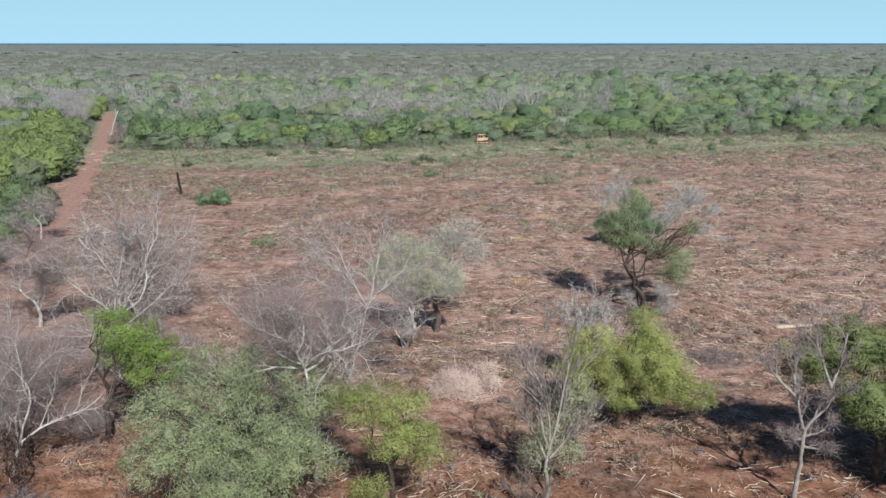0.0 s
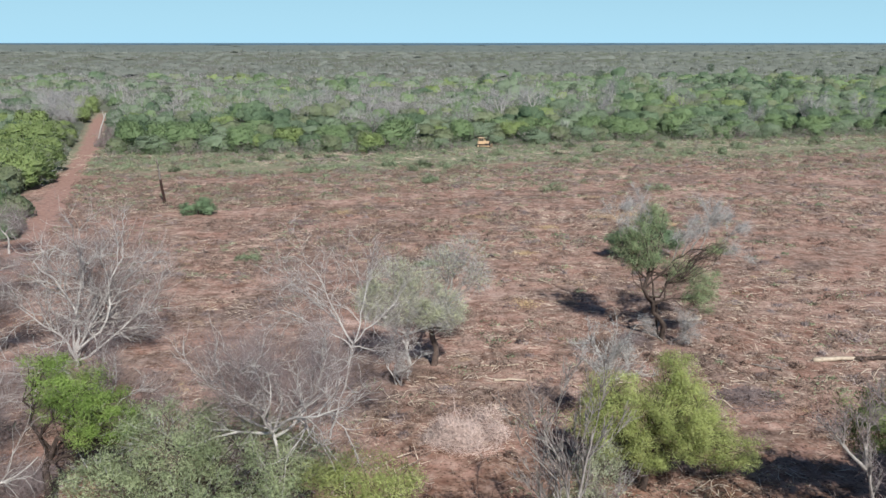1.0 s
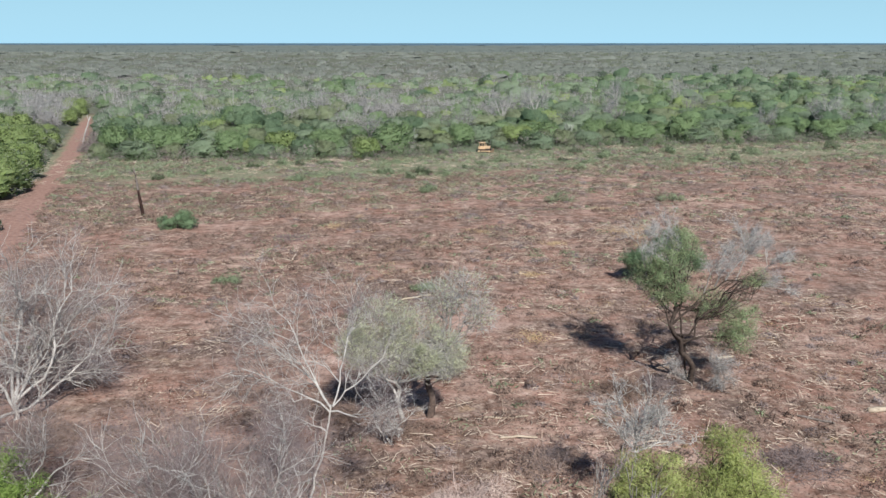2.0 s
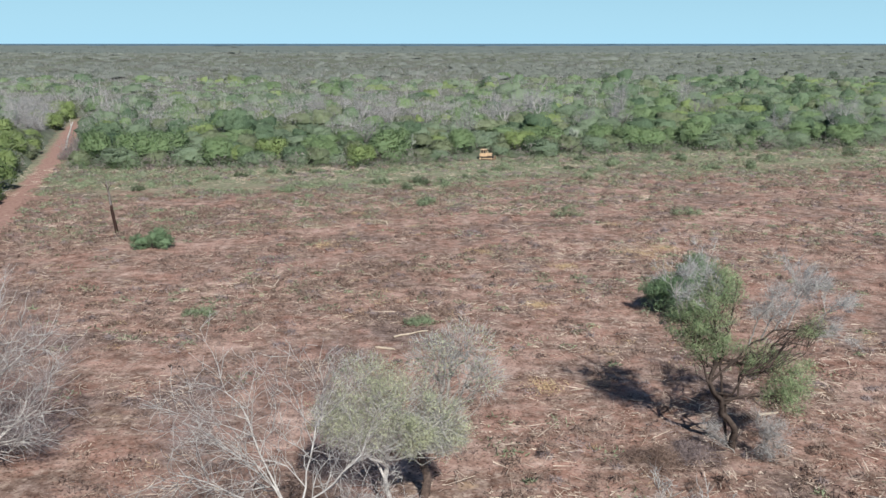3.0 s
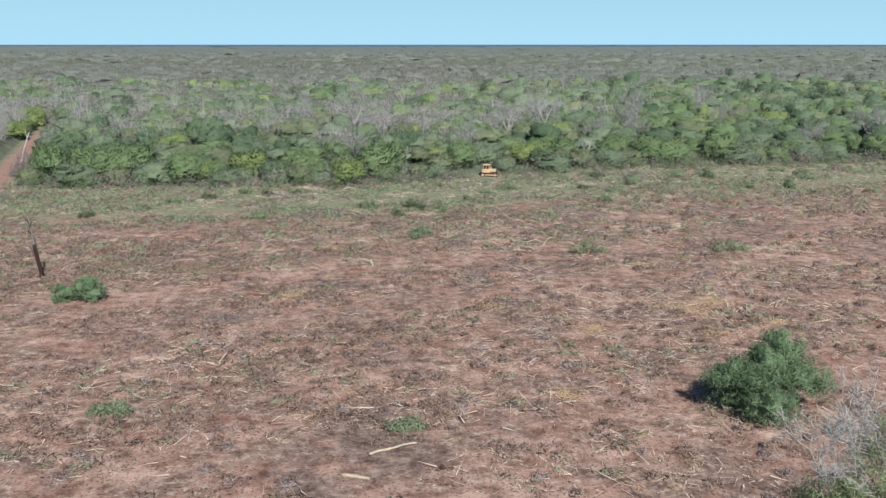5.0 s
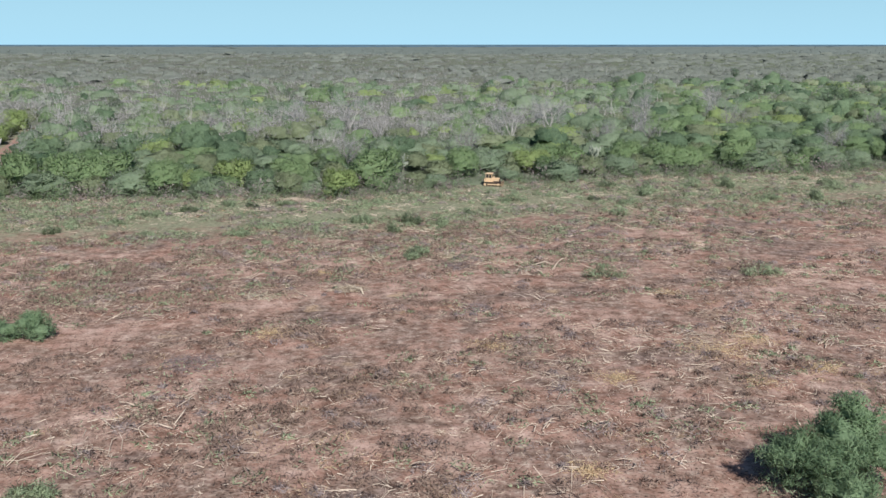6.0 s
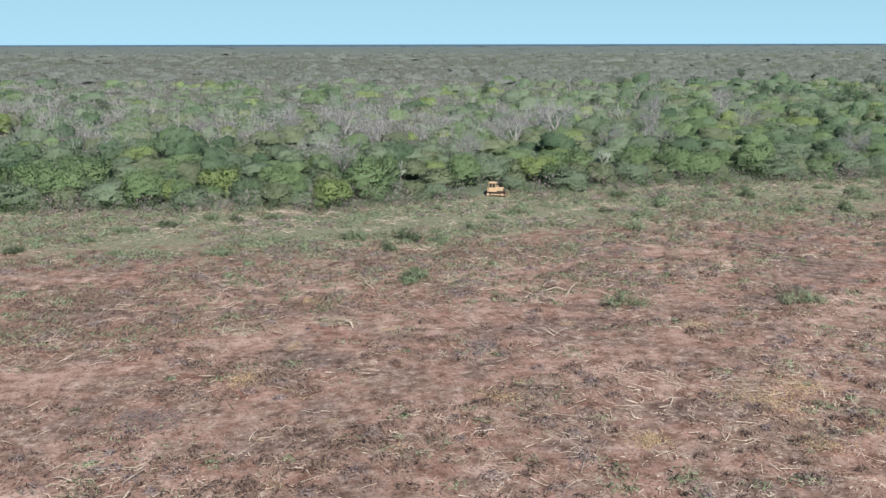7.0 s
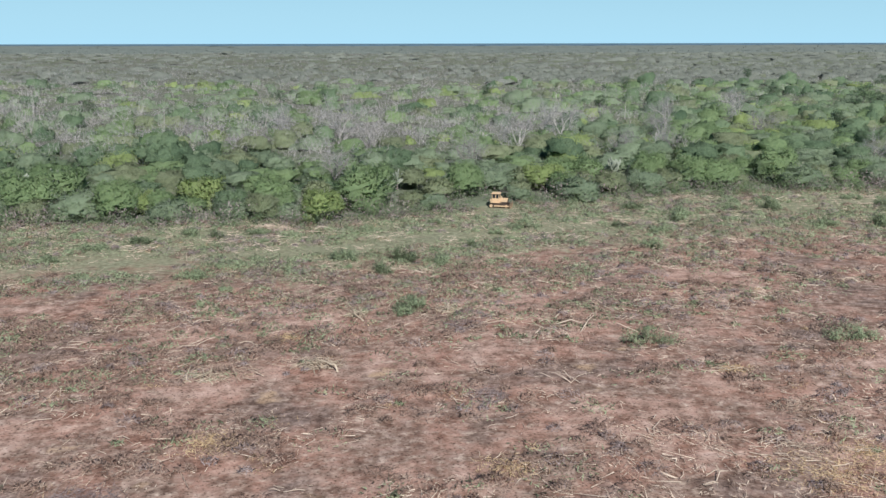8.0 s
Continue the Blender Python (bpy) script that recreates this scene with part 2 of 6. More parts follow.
def hulls(rng, c, r, lump=0.2, nu=7, nv=4):
    """Lumpy closed domes, the dense inside of crowns: centres c, half-axes r."""
    n = len(c)
    th = np.linspace(0, 2 * math.pi, nu, endpoint=False)
    ph = np.linspace(-0.15, 0.98, nv)
    d = np.stack([np.cos(ph)[:, None] * np.cos(th), np.cos(ph)[:, None] * np.sin(th), np.sin(ph)[:, None] * np.ones(nu)], -1).reshape(-1, 3)
    k = len(d)
    s = 1 + lump * rng.normal(size=(n, k)).clip(-1.6, 1.6)
    v = c[:, None] + d[None] * s[..., None] * r[:, None]
    top = c[:, None] + np.array([[[0, 0, 0.98]]]) * r[:, None]
    v = np.concatenate([v, top], 1)
    q = []
    for j in range(nv - 1):
        for i in range(nu):
            a, b2 = j * nu + i, j * nu + (i + 1) % nu
            q += [(a, b2, b2 + nu), (a, b2 + nu, a + nu)]
    for i in range(nu):
        q.append(((nv - 1) * nu + i, (nv - 1) * nu + (i + 1) % nu, k))
    q = np.array(q)
    nor = (v - c[:, None]) / r[:, None] ** 2
    return v.reshape(-1, 3), (np.arange(n)[:, None, None] * (k + 1) + q).reshape(-1, 3), np.zeros(n * (k + 1)), unit(unit(nor.reshape(-1, 3)) + 0.3 * rng.normal(size=(n * (k + 1), 3)))


def prisms(rng, p0, p1, r0, r1):
    """Straight three-sided sticks from p0 to p1, tapering from r0 to r1."""
    n = len(p0)
    d = unit(p1 - p0)
    a = unit(np.cross(d, rng.normal(size=(n, 3))))
    b = np.cross(d, a)
    v = []
    for k in range(3):
        o = a * math.cos(2.0944 * k) + b * math.sin(2.0944 * k)
        v += [p0 + o * np.reshape(r0, (-1, 1)), p1 + o * np.reshape(r1, (-1, 1))]
    v = np.stack(v, 1).reshape(-1, 3)
    q = np.array([[0, 2, 3, 1], [2, 4, 5, 3], [4, 0, 1, 5]])
    return v, (np.arange(n)[:, None, None] * 6 + q).reshape(-1, 4)


def tube(pts, rad, sides=6, rng=None):
    """A closed tapered tube along pts."""
    pts, rad = np.asarray(pts, float), np.asarray(rad, float)
    n = len(pts)
    d = unit(np.gradient(pts, axis=0))
    a = unit(np.cross(d, np.array([0.31, 0.87, 0.12])))
    b = np.cross(d, a)
    ang = np.arange(sides) * 2 * math.pi / sides
    r = rad[:, None] * np.ones((n, sides))
    if rng is not None:
        r = r * rng.uniform(0.82, 1.18, (n, sides))
    v = pts[:, None] + r[..., None] * (a[:, None] * np.cos(ang)[None, :, None] + b[:, None] * np.sin(ang)[None, :, None])
    i = np.arange((n - 1) * sides)
    nxt = i - i % sides + (i % sides + 1) % sides
    f = np.stack([i, nxt, nxt + sides, i + sides], 1)
    end = pts[-1] + d[-1] * rad[-1]
    v = np.concatenate([v.reshape(-1, 3), end[None], end[None]])
    m, last = n * sides, (n - 1) * sides
    cap = np.array([[last + k, last + (k + 1) % sides, m, m + 1] for k in range(sides)])
    return v, np.concatenate([f, cap])


def bent(rng, a, b, n, wob):
    """A crooked line of n places from a to b."""
    a, b = np.asarray(a, float), np.asarray(b, float)
    t = np.linspace(0, 1, n)[:, None]
    size = np.linalg.norm(b - a) * wob
    p = a + (b - a) * t + np.sin(math.pi * t) * rng.normal(size=3) * size
    p[1:-1] += rng.normal(size=(n - 2, 3)) * size * 0.35
    return p


def in_lobe(rng, n, lobe, shell=0.4):
    c, r = np.array(lobe[:3]), np.array(lobe[3:6])
    d = unit(rng.normal(size=(n, 3)))
    return c + d * r * (rng.uniform(0, 1, n) ** shell)[:, None], d


def foliage(rng, lobes, count, clumps, size, spread=0.45, out_up=0.5, hull=0.0):
    """Leaf sprays gathered in rounded tufts through the lobes of a crown; gaps stay between the tufts."""
    vol = np.array([l[3] * l[4] * l[5] for l in lobes]) ** 0.67
    share = vol / vol.sum()
    got = []
    for l, s in zip(lobes, share):
        k = max(6, int(2.2 * clumps * s))
        c, d = in_lobe(rng, k, l[:3] + tuple(1.08 * q for q in l[3:6]), 0.36)
        pick = rng.integers(0, k, max(8, int(count * s)))
        w = rng.uniform(0.6, 1.4, k)[pick][:, None]
        tone = rng.uniform(-0.28, 0.58, k)
        ball = unit(rng.normal(size=(len(pick), 3)))
        p = c[pick] + ball * (rng.uniform(0, 1, len(pick)) ** 0.5)[:, None] * spread * 1.35 * w * np.array([1, 1, 0.75])
        o = 0.7 * ball + 0.4 * unit(p - np.array(l[:3])) + np.array([0, 0, out_up])
        v, f, _, nor = fronds(rng, p, o, size * 3.1, size * 0.52, 0.8, 0.30)
        got.append((v, f, np.repeat(tone[pick], 3), nor))
    if hull:
        ls = np.array(lobes, float)
        got.append(hulls(rng, ls[:, :3], ls[:, 3:6] * hull, 0.2, 12, 7))
    return merge(got)


def leafy_tree(name, at, stem, lobes, leaf, bark, label, category, seed, radius=0.2, count=9000, clumps=260, size=0.12, spread=0.4,
               twigs=26, haze=0, haze_mat=None, limbs=True, group="", hull=0.0, trunk_bark=None):
    """A tree or shrub: a crooked stem, one limb into each lobe of the crown, forking branches, and tufts of leaves. Places are from the foot."""
    rng = np.random.default_rng(seed)
    root = thing(name, at, label, category, group)
    stem = [np.array(p, float) for p in stem]
    line = np.concatenate([bent(rng, a, b, 5, 0.05)[:-1] for a, b in zip(stem[:-1], stem[1:])] + [stem[-1][None]])
    piece("trunk", tube(line, np.linspace(radius * 1.25, radius * 0.7, len(line)), 7, rng), trunk_bark or bark, root, smooth=True)
    fine = []
    for l in lobes:
        start = line[rng.integers(len(line) // 2, len(line))]
        path = bent(rng, start, np.array(l[:3]) + rng.normal(size=3) * 0.2, 8, 0.10)
        if limbs:
            piece("limb", tube(path, np.linspace(radius * 0.55, radius * 0.15, 8), 5, rng), bark, root, smooth=True)
        ends, _ = in_lobe(rng, twigs, l, 0.25)
        for e in ends:
            q = bent(rng, path[rng.integers(2, 8)], e, 5, 0.12)
            r = np.linspace(radius * 0.16, 0.008, 5)
            fine.append(prisms(rng, q[:-1], q[1:], r[:-1], r[1:]))
    if fine:
        tagged(piece("branchwork", merge(fine), bark, root), kind="stuff")
    if count:
        piece("crown", foliage(rng, lobes, count, clumps, size, spread, hull=hull), leaf, root, smooth=hull > 0)
    if haze:
        tagged(piece("twig_mist", twig_haze(rng, lobes, haze, 0.55, 0.025), haze_mat, root), kind="stuff")
    return root


def twig_haze(rng, lobes, count, length, width):
    got = []
    for l in lobes:
        n = count // len(lobes)
        p, d = in_lobe(rng, n, l, 0.45)
        o = unit(d + np.array([0, 0, 0.5]) + 0.45 * rng.normal(size=(n, 3)))
        got.append(slivers(rng, p, o, length * rng.uniform(0.5, 1.4, n), width))
    return merge(got)


def grow(rng, start, way, length, rad, level, out, last, fork=(4, 6), lift=0.25, spread=0.75, crook=1.0):
    """One branch and, from it, its children, gathered by level."""
    n = (9, 6, 4, 4)[level]
    p, w = [np.asarray(start, float)], np.asarray(way, float)
    for k in range(n - 1):
        w = unit(w + crook * (0.24 if level == 0 else 0.32) * rng.normal(size=3) + np.array([0, 0, 0.04 * lift]))
        p.append(p[-1] + w * length / (n - 1))
    p = np.array(p)
    out.setdefault(level, []).append((p, np.linspace(rad, rad * 0.4, n)))
    if level < last:
        for k in range(rng.integers(*fork) + 1):
            i = rng.integers(1 if level else 2, n)
            side = unit(np.cross(w, rng.normal(size=3)))
            grow(rng, p[i], unit(w + spread * rng.uniform(0.6, 1.3) * side + np.array([0, 0, lift])), length * rng.uniform(0.34, 0.62),
                 rad * (0.95 - 0.45 * i / n) * 0.66, level + 1, out, last, fork, lift, spread, crook)


def bare_tree(name, at, stems, bark, twig, label, seed, radius=0.16, last=3, haze=3000, twig_len=0.5, fork=(3, 5), lift=0.25, spread=0.75,
              trunk=None, category="tree", group="", width=0.018, reach=1.0, limb_bark=None, crook=1.0, trunk_bark=None):
    """A leafless tree: stems (start, way, length) that fork again and again, and a mist of fine twigs."""
    rng = np.random.default_rng(seed)
    root = thing(name, at, label, category, group)
    if trunk:
        line = np.concatenate([bent(rng, a, b, 5, 0.04)[:-1] for a, b in zip(trunk[:-1], trunk[1:])] + [np.array(trunk[-1:], float)])
        piece("trunk", tube(line, np.linspace(radius * 1.6, radius * 0.9, len(line)), 7, rng), trunk_bark or limb_bark or bark, root, smooth=True)
    fine, tips = [], []
    for start, way, length in stems:
        out = {}
        grow(rng, start, unit(np.array(way, float)), length * reach, radius, 0, out, last, fork, lift, spread, crook)
        for p, r in out[0]:
            piece("limb", tube(p, r, 6, rng), limb_bark or bark, root, smooth=True)
        for lev in range(1, last + 1):
            for p, r in out.get(lev, ()):
                r = np.maximum(r, 0.014 if last > 2 else 0.009)
                fine.append(prisms(rng, p[:-1], p[1:], r[:-1], r[1:]))
                if lev >= last - 1:
                    tips.append(p[1:])
    tagged(piece("branchwork", merge(fine), bark, root), kind="stuff")
    tips = np.concatenate(tips)
    if haze:
        p = tips[rng.integers(0, len(tips), haze)] + rng.normal(size=(haze, 3)) * (0.14 if last > 2 else 0.40)
        mid = tips.mean(0)
        o = unit(unit(p - mid) * 0.6 + np.array([0, 0, 0.5]) + 0.6 * rng.normal(size=(haze, 3)))
        tagged(piece("twig_mist", slivers(rng, p, o, twig_len * rng.uniform(0.5, 1.5, haze), width), twig, root), kind="stuff")
    return root


# ---- ground ----
def spaced(lo, hi, step_near, far):
    mid = np.arange(lo, hi + 0.01, step_near)
    k = far ** (np.arange(1, 19) / 18.0)
    return np.concatenate([(lo - k * 8)[::-1], mid, hi + k * 8])


gx, gy = spaced(-132, 140, 2.0, 590.0), spaced(-40, 300, 2.0, 580.0)
X, Y = np.meshgrid(gx, gy)
V = np.stack([X.ravel(), Y.ravel(), ground_z(X, Y).ravel()], 1)
nx = len(gx)
I = (np.arange(len(gy) - 1)[:, None] * nx + np.arange(nx - 1)[None]).ravel()
Q = np.stack([I, I + 1, I + nx + 1, I + nx], 1)


def ground_material():
    m, t, p, out = node_mat("red_soil")
    geo = t.nodes.new("ShaderNodeNewGeometry")
    pos = geo.outputs["Position"]
    flat = t.nodes.new("ShaderNodeVectorMath")
    flat.operation = "MULTIPLY"
    flat.inputs[1].default_value = (0.8, 1.0, 1.0)
    t.links.new(pos, flat.inputs[0])
    pos2 = flat.outputs[0]
    attr = {}
    for k in ("road", "grass", "woods", "near_tone_shade"):
        n = t.nodes.new("ShaderNodeAttribute")
        n.attribute_name = k
        attr[k] = n.outputs["Fac"]
    n1, n2, n3, n4 = (noise_tex(t, pos2, s, d, 0.65) for s, d in ((0.09, 5), (0.45, 5), (1.7, 5), (6.0, 3)))
    n5 = noise_tex(t, pos2, 0.23, 4, 0.6)
    soil = ramp(t, n2, [(0.30, (0.165, 0.086, 0.066)), (0.44, (0.300, 0.172, 0.130)), (0.56, (0.372, 0.228, 0.178)), (0.70, (0.480, 0.335, 0.268))])
    litter = ramp(t, n3, [(0.34, (0.110, 0.078, 0.058)), (0.47, (0.225, 0.158, 0.128)), (0.58, (0.350, 0.258, 0.208)), (0.70, (0.500, 0.392, 0.318))])
    mask = step(t, math_node(t, "ADD", math_node(t, "MULTIPLY", n5, 0.7), math_node(t, "MULTIPLY", n3, 0.4)), 0.47, 0.64)
    base = mix(t, mask, soil, litter)
    bare = ramp(t, n2, [(0.35, (0.325, 0.195, 0.152)), (0.65, (0.490, 0.350, 0.288))])
    base = mix(t, step(t, n1, 0.53, 0.61), base, bare)
    dusky = ramp(t, n3, [(0.35, (0.115, 0.080, 0.068)), (0.65, (0.300, 0.220, 0.185))])
    base = mix(t, step(t, n1, 0.46, 0.37), base, dusky)
    base = mix(t, step(t, n5, 0.64, 0.72), base, (0.430, 0.310, 0.215))
    base = mix(t, step(t, n4, 0.63, 0.75), base, (0.520, 0.410, 0.325))
    base = mix(t, step(t, n4, 0.43, 0.35), base, (0.095, 0.060, 0.046))
    n6 = noise_tex(t, pos2, 0.75, 3, 0.7)
    base = mix(t, 1.0, base, ramp(t, n6, [(0.36, (0.56, 0.54, 0.54)), (0.48, (0.88, 0.89, 0.90)), (0.62, (1.14, 1.18, 1.23))]), "MULTIPLY")
    # near ground: darker red soil tone, with the shade of twigs coloured in
    tone_shade = step(t, math_node(t, "ADD", attr["near_tone_shade"], math_node(t, "MULTIPLY", math_node(t, "SUBTRACT", n5, 0.5), 1.5)), 0.2, 0.9)
    base = mix(t, tone_shade, base, mix(t, 1.0, base, (0.70, 0.54, 0.435), "MULTIPLY"))
    green = ramp(t, n3, [(0.35, (0.136, 0.152, 0.094)), (0.65, (0.285, 0.305, 0.205))])
    gm = step(t, math_node(t, "ADD", attr["grass"], math_node(t, "MULTIPLY", math_node(t, "SUBTRACT", n2, 0.5), 1.6)), 0.35, 0.8)
    base = mix(t, math_node(t, "MULTIPLY", gm, 0.85), base, green)
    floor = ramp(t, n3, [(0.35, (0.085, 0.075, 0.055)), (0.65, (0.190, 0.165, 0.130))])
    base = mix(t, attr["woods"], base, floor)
    dirt = ramp(t, n3, [(0.30, (0.235, 0.136, 0.110)), (0.70, (0.400, 0.262, 0.218))])
    rm = step(t, math_node(t, "ADD", attr["road"], math_node(t, "MULTIPLY", math_node(t, "SUBTRACT", n2, 0.5), 1.4)), 0.35, 0.75)
    base = mix(t, rm, base, dirt)
    t.links.new(base, p.inputs["Base Color"])
    p.inputs["Roughness"].default_value = 1.0
    p.inputs["Specular IOR Level"].default_value = 0.1
    bump = add(t, "ShaderNodeBump", Strength=0.7, Distance=0.12)
    t.links.new(math_node(t, "ADD", n3, math_node(t, "MULTIPLY", n4, 0.4)), bump.inputs["Height"])
    t.links.new(bump.outputs[0], p.inputs["Normal"])
    return m


def fade(d, lo, hi):
    return np.clip((d - lo) / (hi - lo), 0, 1)


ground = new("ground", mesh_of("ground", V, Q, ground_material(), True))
tagged(ground, "cleared red earth strewn with dry litter, grass and wood", "ground", kind="structure")
vx, vy = V[:, 0], V[:, 1]
off_road = np.abs(vx - road_x(vy))
clear = ~in_woods(vx, vy)
layers = {
    "road": fade(-off_road, -4.2, -1.4) * fade(vy, 84, 120) * fade(-vy, -330, -270),
    # near end only, strongest on the left: soil tone plus painted twig shade
    "near_tone_shade": fade(-vy, -62, -40) * np.where(vx < -10, 1.0, 0.85),
    "grass": fade(vy - edge_y(vx), -44, -18),
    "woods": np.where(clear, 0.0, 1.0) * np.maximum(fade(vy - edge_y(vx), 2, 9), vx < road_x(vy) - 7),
}
for key, val in layers.items():
    a = ground.data.attributes.new(key, "FLOAT", "POINT")
    a.data.foreach_set("value", val.astype(np.float32))


def on_ground(x, y, sink=0.05):
    return (x, y, float(ground_z(x, y)) - sink)


# ---- the trees left standing near the road ----
leafy_tree("umbrella_tree", on_ground(-11.5, 40.0), [(0.4, -0.3, 0), (0.2, 0, 2.0), (0, 0.3, 3.6)],
           [(-4.4, 1.0, 5.2, 2.5, 2.6, 1.5), (-1.8, 2.6, 6.9, 2.6, 2.4, 1.7), (1.4, 2.4, 7.0, 2.7, 2.4, 1.6), (4.2, 1.2, 6.0, 2.2, 2.4, 1.5),
            (-3.4, -2.2, 4.0, 2.6, 2.2, 1.6), (0.4, -1.6, 5.2, 2.8, 2.6, 1.9), (3.6, -2.2, 4.2, 2.6, 2.2, 1.7), (0.2, -4.2, 3.2, 3.0, 1.8, 1.6)],
           LEAF_GREY, BARK_DARK, "broad umbrella-shaped tree with a feathery grey-green crown", "tree", 11, 0.30, 100000, 330, 0.064, 0.50, 30, 2600, TWIG_SILVER)
leafy_tree("yellow_green_tree", on_ground(-2.7, 37.6), [(0.1, 0, 0), (0, 0.1, 2.4), (0.3, 0.3, 4.2)],
           [(-1.3, 0.8, 7.2, 1.9, 1.7, 1.0), (0.6, 0.6, 6.9, 1.6, 1.6, 1.0), (1.7, 0, 4.9, 1.5, 1.5, 1.2), (-1.2, -0.8, 2.3, 1.1, 1.1, 1.1), (0.2, 0.2, 5.2, 1.5, 1.4, 1.1)],
           LEAF_YELLOW, BARK_DARK, "small thorny tree with light yellow-green leaves and dark stem", "tree", 12, 0.15, 30000, 110, 0.056, 0.42, 24)
leafy_tree("bright_green_tree", on_ground(-22.5, 46.8), [(-0.3, 0, 0), (-0.2, 0, 2.5), (0.8, 0, 4.5)],
           [(5.4, -0.3, 5.0, 1.3, 1.3, 0.9), (3.0, -0.6, 5.2, 1.3, 1.2, 0.8), (0.6, 0, 8.7, 1.3, 1.4, 1.0), (2.4, -0.2, 7.8, 2.0, 1.7, 1.1), (4.2, -0.4, 6.6, 1.6, 1.5, 1.1), (1.4, 0.4, 6.5, 1.7, 1.5, 1.0)],
           LEAF_SPRING, BARK_DARK, "leaning tree with a bright green leafy crown", "tree", 13, 0.2, 24000, 90, 0.065, 0.45, 22)
leafy_tree("lime_green_tree", on_ground(12.6, 48.6), [(0, 0, 0), (0.1, 0, 1.6), (0, 0.1, 3.4)],
           [(1.5, 0.4, 7.5, 1.2, 1.2, 1.4), (5.3, 0, 2.7, 1.6, 1.4, 1.0), (-2.0, 0.2, 6.3, 1.8, 1.7, 1.4), (2.6, 0, 4.6, 2.1, 2.0, 1.4), (0.6, -0.6, 5.2, 2.2, 2.0, 1.8), (-1.8, -0.3, 3.6, 1.8, 1.6, 1.3),
            (1.0, -0.2, 3.0, 2.0, 1.8, 1.2), (3.8, 0, 3.4, 1.5, 1.4, 1.1), (-3.3, 0.2, 4.6, 1.4, 1.4, 1.2), (2.4, 0.2, 6.2, 1.3, 1.3, 1.0)],
           LEAF_YELLOW, BARK_DARK, "rounded tree with soft yellow-green foliage to near the ground", "tree", 14, 0.2, 90000, 240, 0.058, 0.46, 24)
leafy_tree("dark_green_tree", on_ground(27.0, 41.5), [(0.2, 0, 0), (0, 0, 2.2), (-0.3, 0.2, 4.5)],
           [(-4.0, 1.8, 7.4, 1.9, 1.9, 1.6), (-1.0, 1.2, 8.6, 2.6, 2.3, 1.6), (2.2, 0.4, 8.2, 2.6, 2.4, 1.7), (-1.8, -1.2, 6.4, 2.3, 2.2, 1.6), (1.6, -1.8, 6.2, 2.6, 2.2, 1.7), (4.0, 0, 6.6, 2.0, 2.0, 1.6)],
           LEAF_BRIGHT, BARK_DARK, "tall tree with a dense mid-green crown", "tree", 15, 0.28, 40000, 170, 0.095, 0.50, 22, hull=0.55)
leafy_tree("dark_green_tree", on_ground(34.0, 42.5), [(0.2, 0, 0), (0, 0, 2.4), (-0.3, 0.2, 4.2)],
           [(-3.6, 1.4, 6.8, 2.2, 2.2, 1.7), (-0.8, 1.6, 8.4, 2.6, 2.3, 1.7), (2.4, 0.4, 8.0, 2.6, 2.4, 1.7), (-1.8, -1.6, 6.0, 2.5, 2.2, 1.7), (1.8, -1.8, 5.8, 2.6, 2.2, 1.7)],
           LEAF_BRIGHT, BARK_DARK, "tall tree with a dense mid-green crown", "tree", 38, 0.28, 26000, 130, 0.105, 0.50, 16, hull=0.55)
leafy_tree("dark_green_tree", on_ground(33.0, 35.0), [(0, 0, 0), (0, 0, 2.4), (0.2, 0.2, 4.2)],
           [(-2.8, 1.2, 6.6, 2.3, 2.2, 1.7), (0, 1.4, 8.0, 2.6, 2.3, 1.7), (2.4, 0.2, 7.4, 2.6, 2.4, 1.7), (-1.4, -1.6, 6.0, 2.5, 2.2, 1.7), (1.8, -1.8, 5.8, 2.6, 2.2, 1.7)],
           LEAF_BRIGHT, BARK_DARK, "tall tree with a dense mid-green crown", "tree", 39, 0.28, 26000, 140, 0.105, 0.50, 16, hull=0.55)
leafy_tree("silvery_tree", on_ground(-2.2, 65.2), [(0, 0, 0), (-0.4, 0, 2.2), (0, 0.2, 4.6)],
           [(-1.6, 0.2, 8.2, 2.0, 1.8, 1.8), (-2.8, 0, 6.2, 1.6, 1.7, 1.6), (0.6, 0, 7.4, 1.9, 1.7, 1.6), (2.6, -0.2, 6.0, 1.8, 1.7, 1.4), (-0.6, -0.4, 5.9, 1.9, 1.7, 1.3), (3.0, 0, 4.9, 1.3, 1.3, 1.0), (-1.8, -0.5, 5.5, 1.7, 1.5, 1.1), (1.2, -0.5, 5.4, 1.6, 1.5, 1.0), (-3.1, 0, 6.2, 1.3, 1.3, 1.1)],
           LEAF_PALE, BARK_WHITE, "tree with thin silvery-green leaves and pale branches", "tree", 16, 0.15, 34000, 230, 0.060, 0.46, 60, 9000, TWIG_SILVER)
leafy_tree("twisted_tree", on_ground(-0.4, 66.6), [(0, 0, 0), (0.2, 0, 1.8), (-0.2, 0.2, 4.0), (0.6, 0.3, 5.8)],
           [(2.4, 1.4, 9.3, 2.0, 1.8, 1.6), (0.6, 1.0, 8.8, 1.7, 1.7, 1.4), (3.6, 0.8, 7.6, 1.3, 1.4, 1.2)],
           LEAF_PALE, BARK_ASH, "twisted pale-barked tree with a nearly leafless upper crown", "tree", 17, 0.24, 1800, 150, 0.08, 0.3, 26, 2600, TWIG_SILVER, trunk_bark=BARK_BROWN)
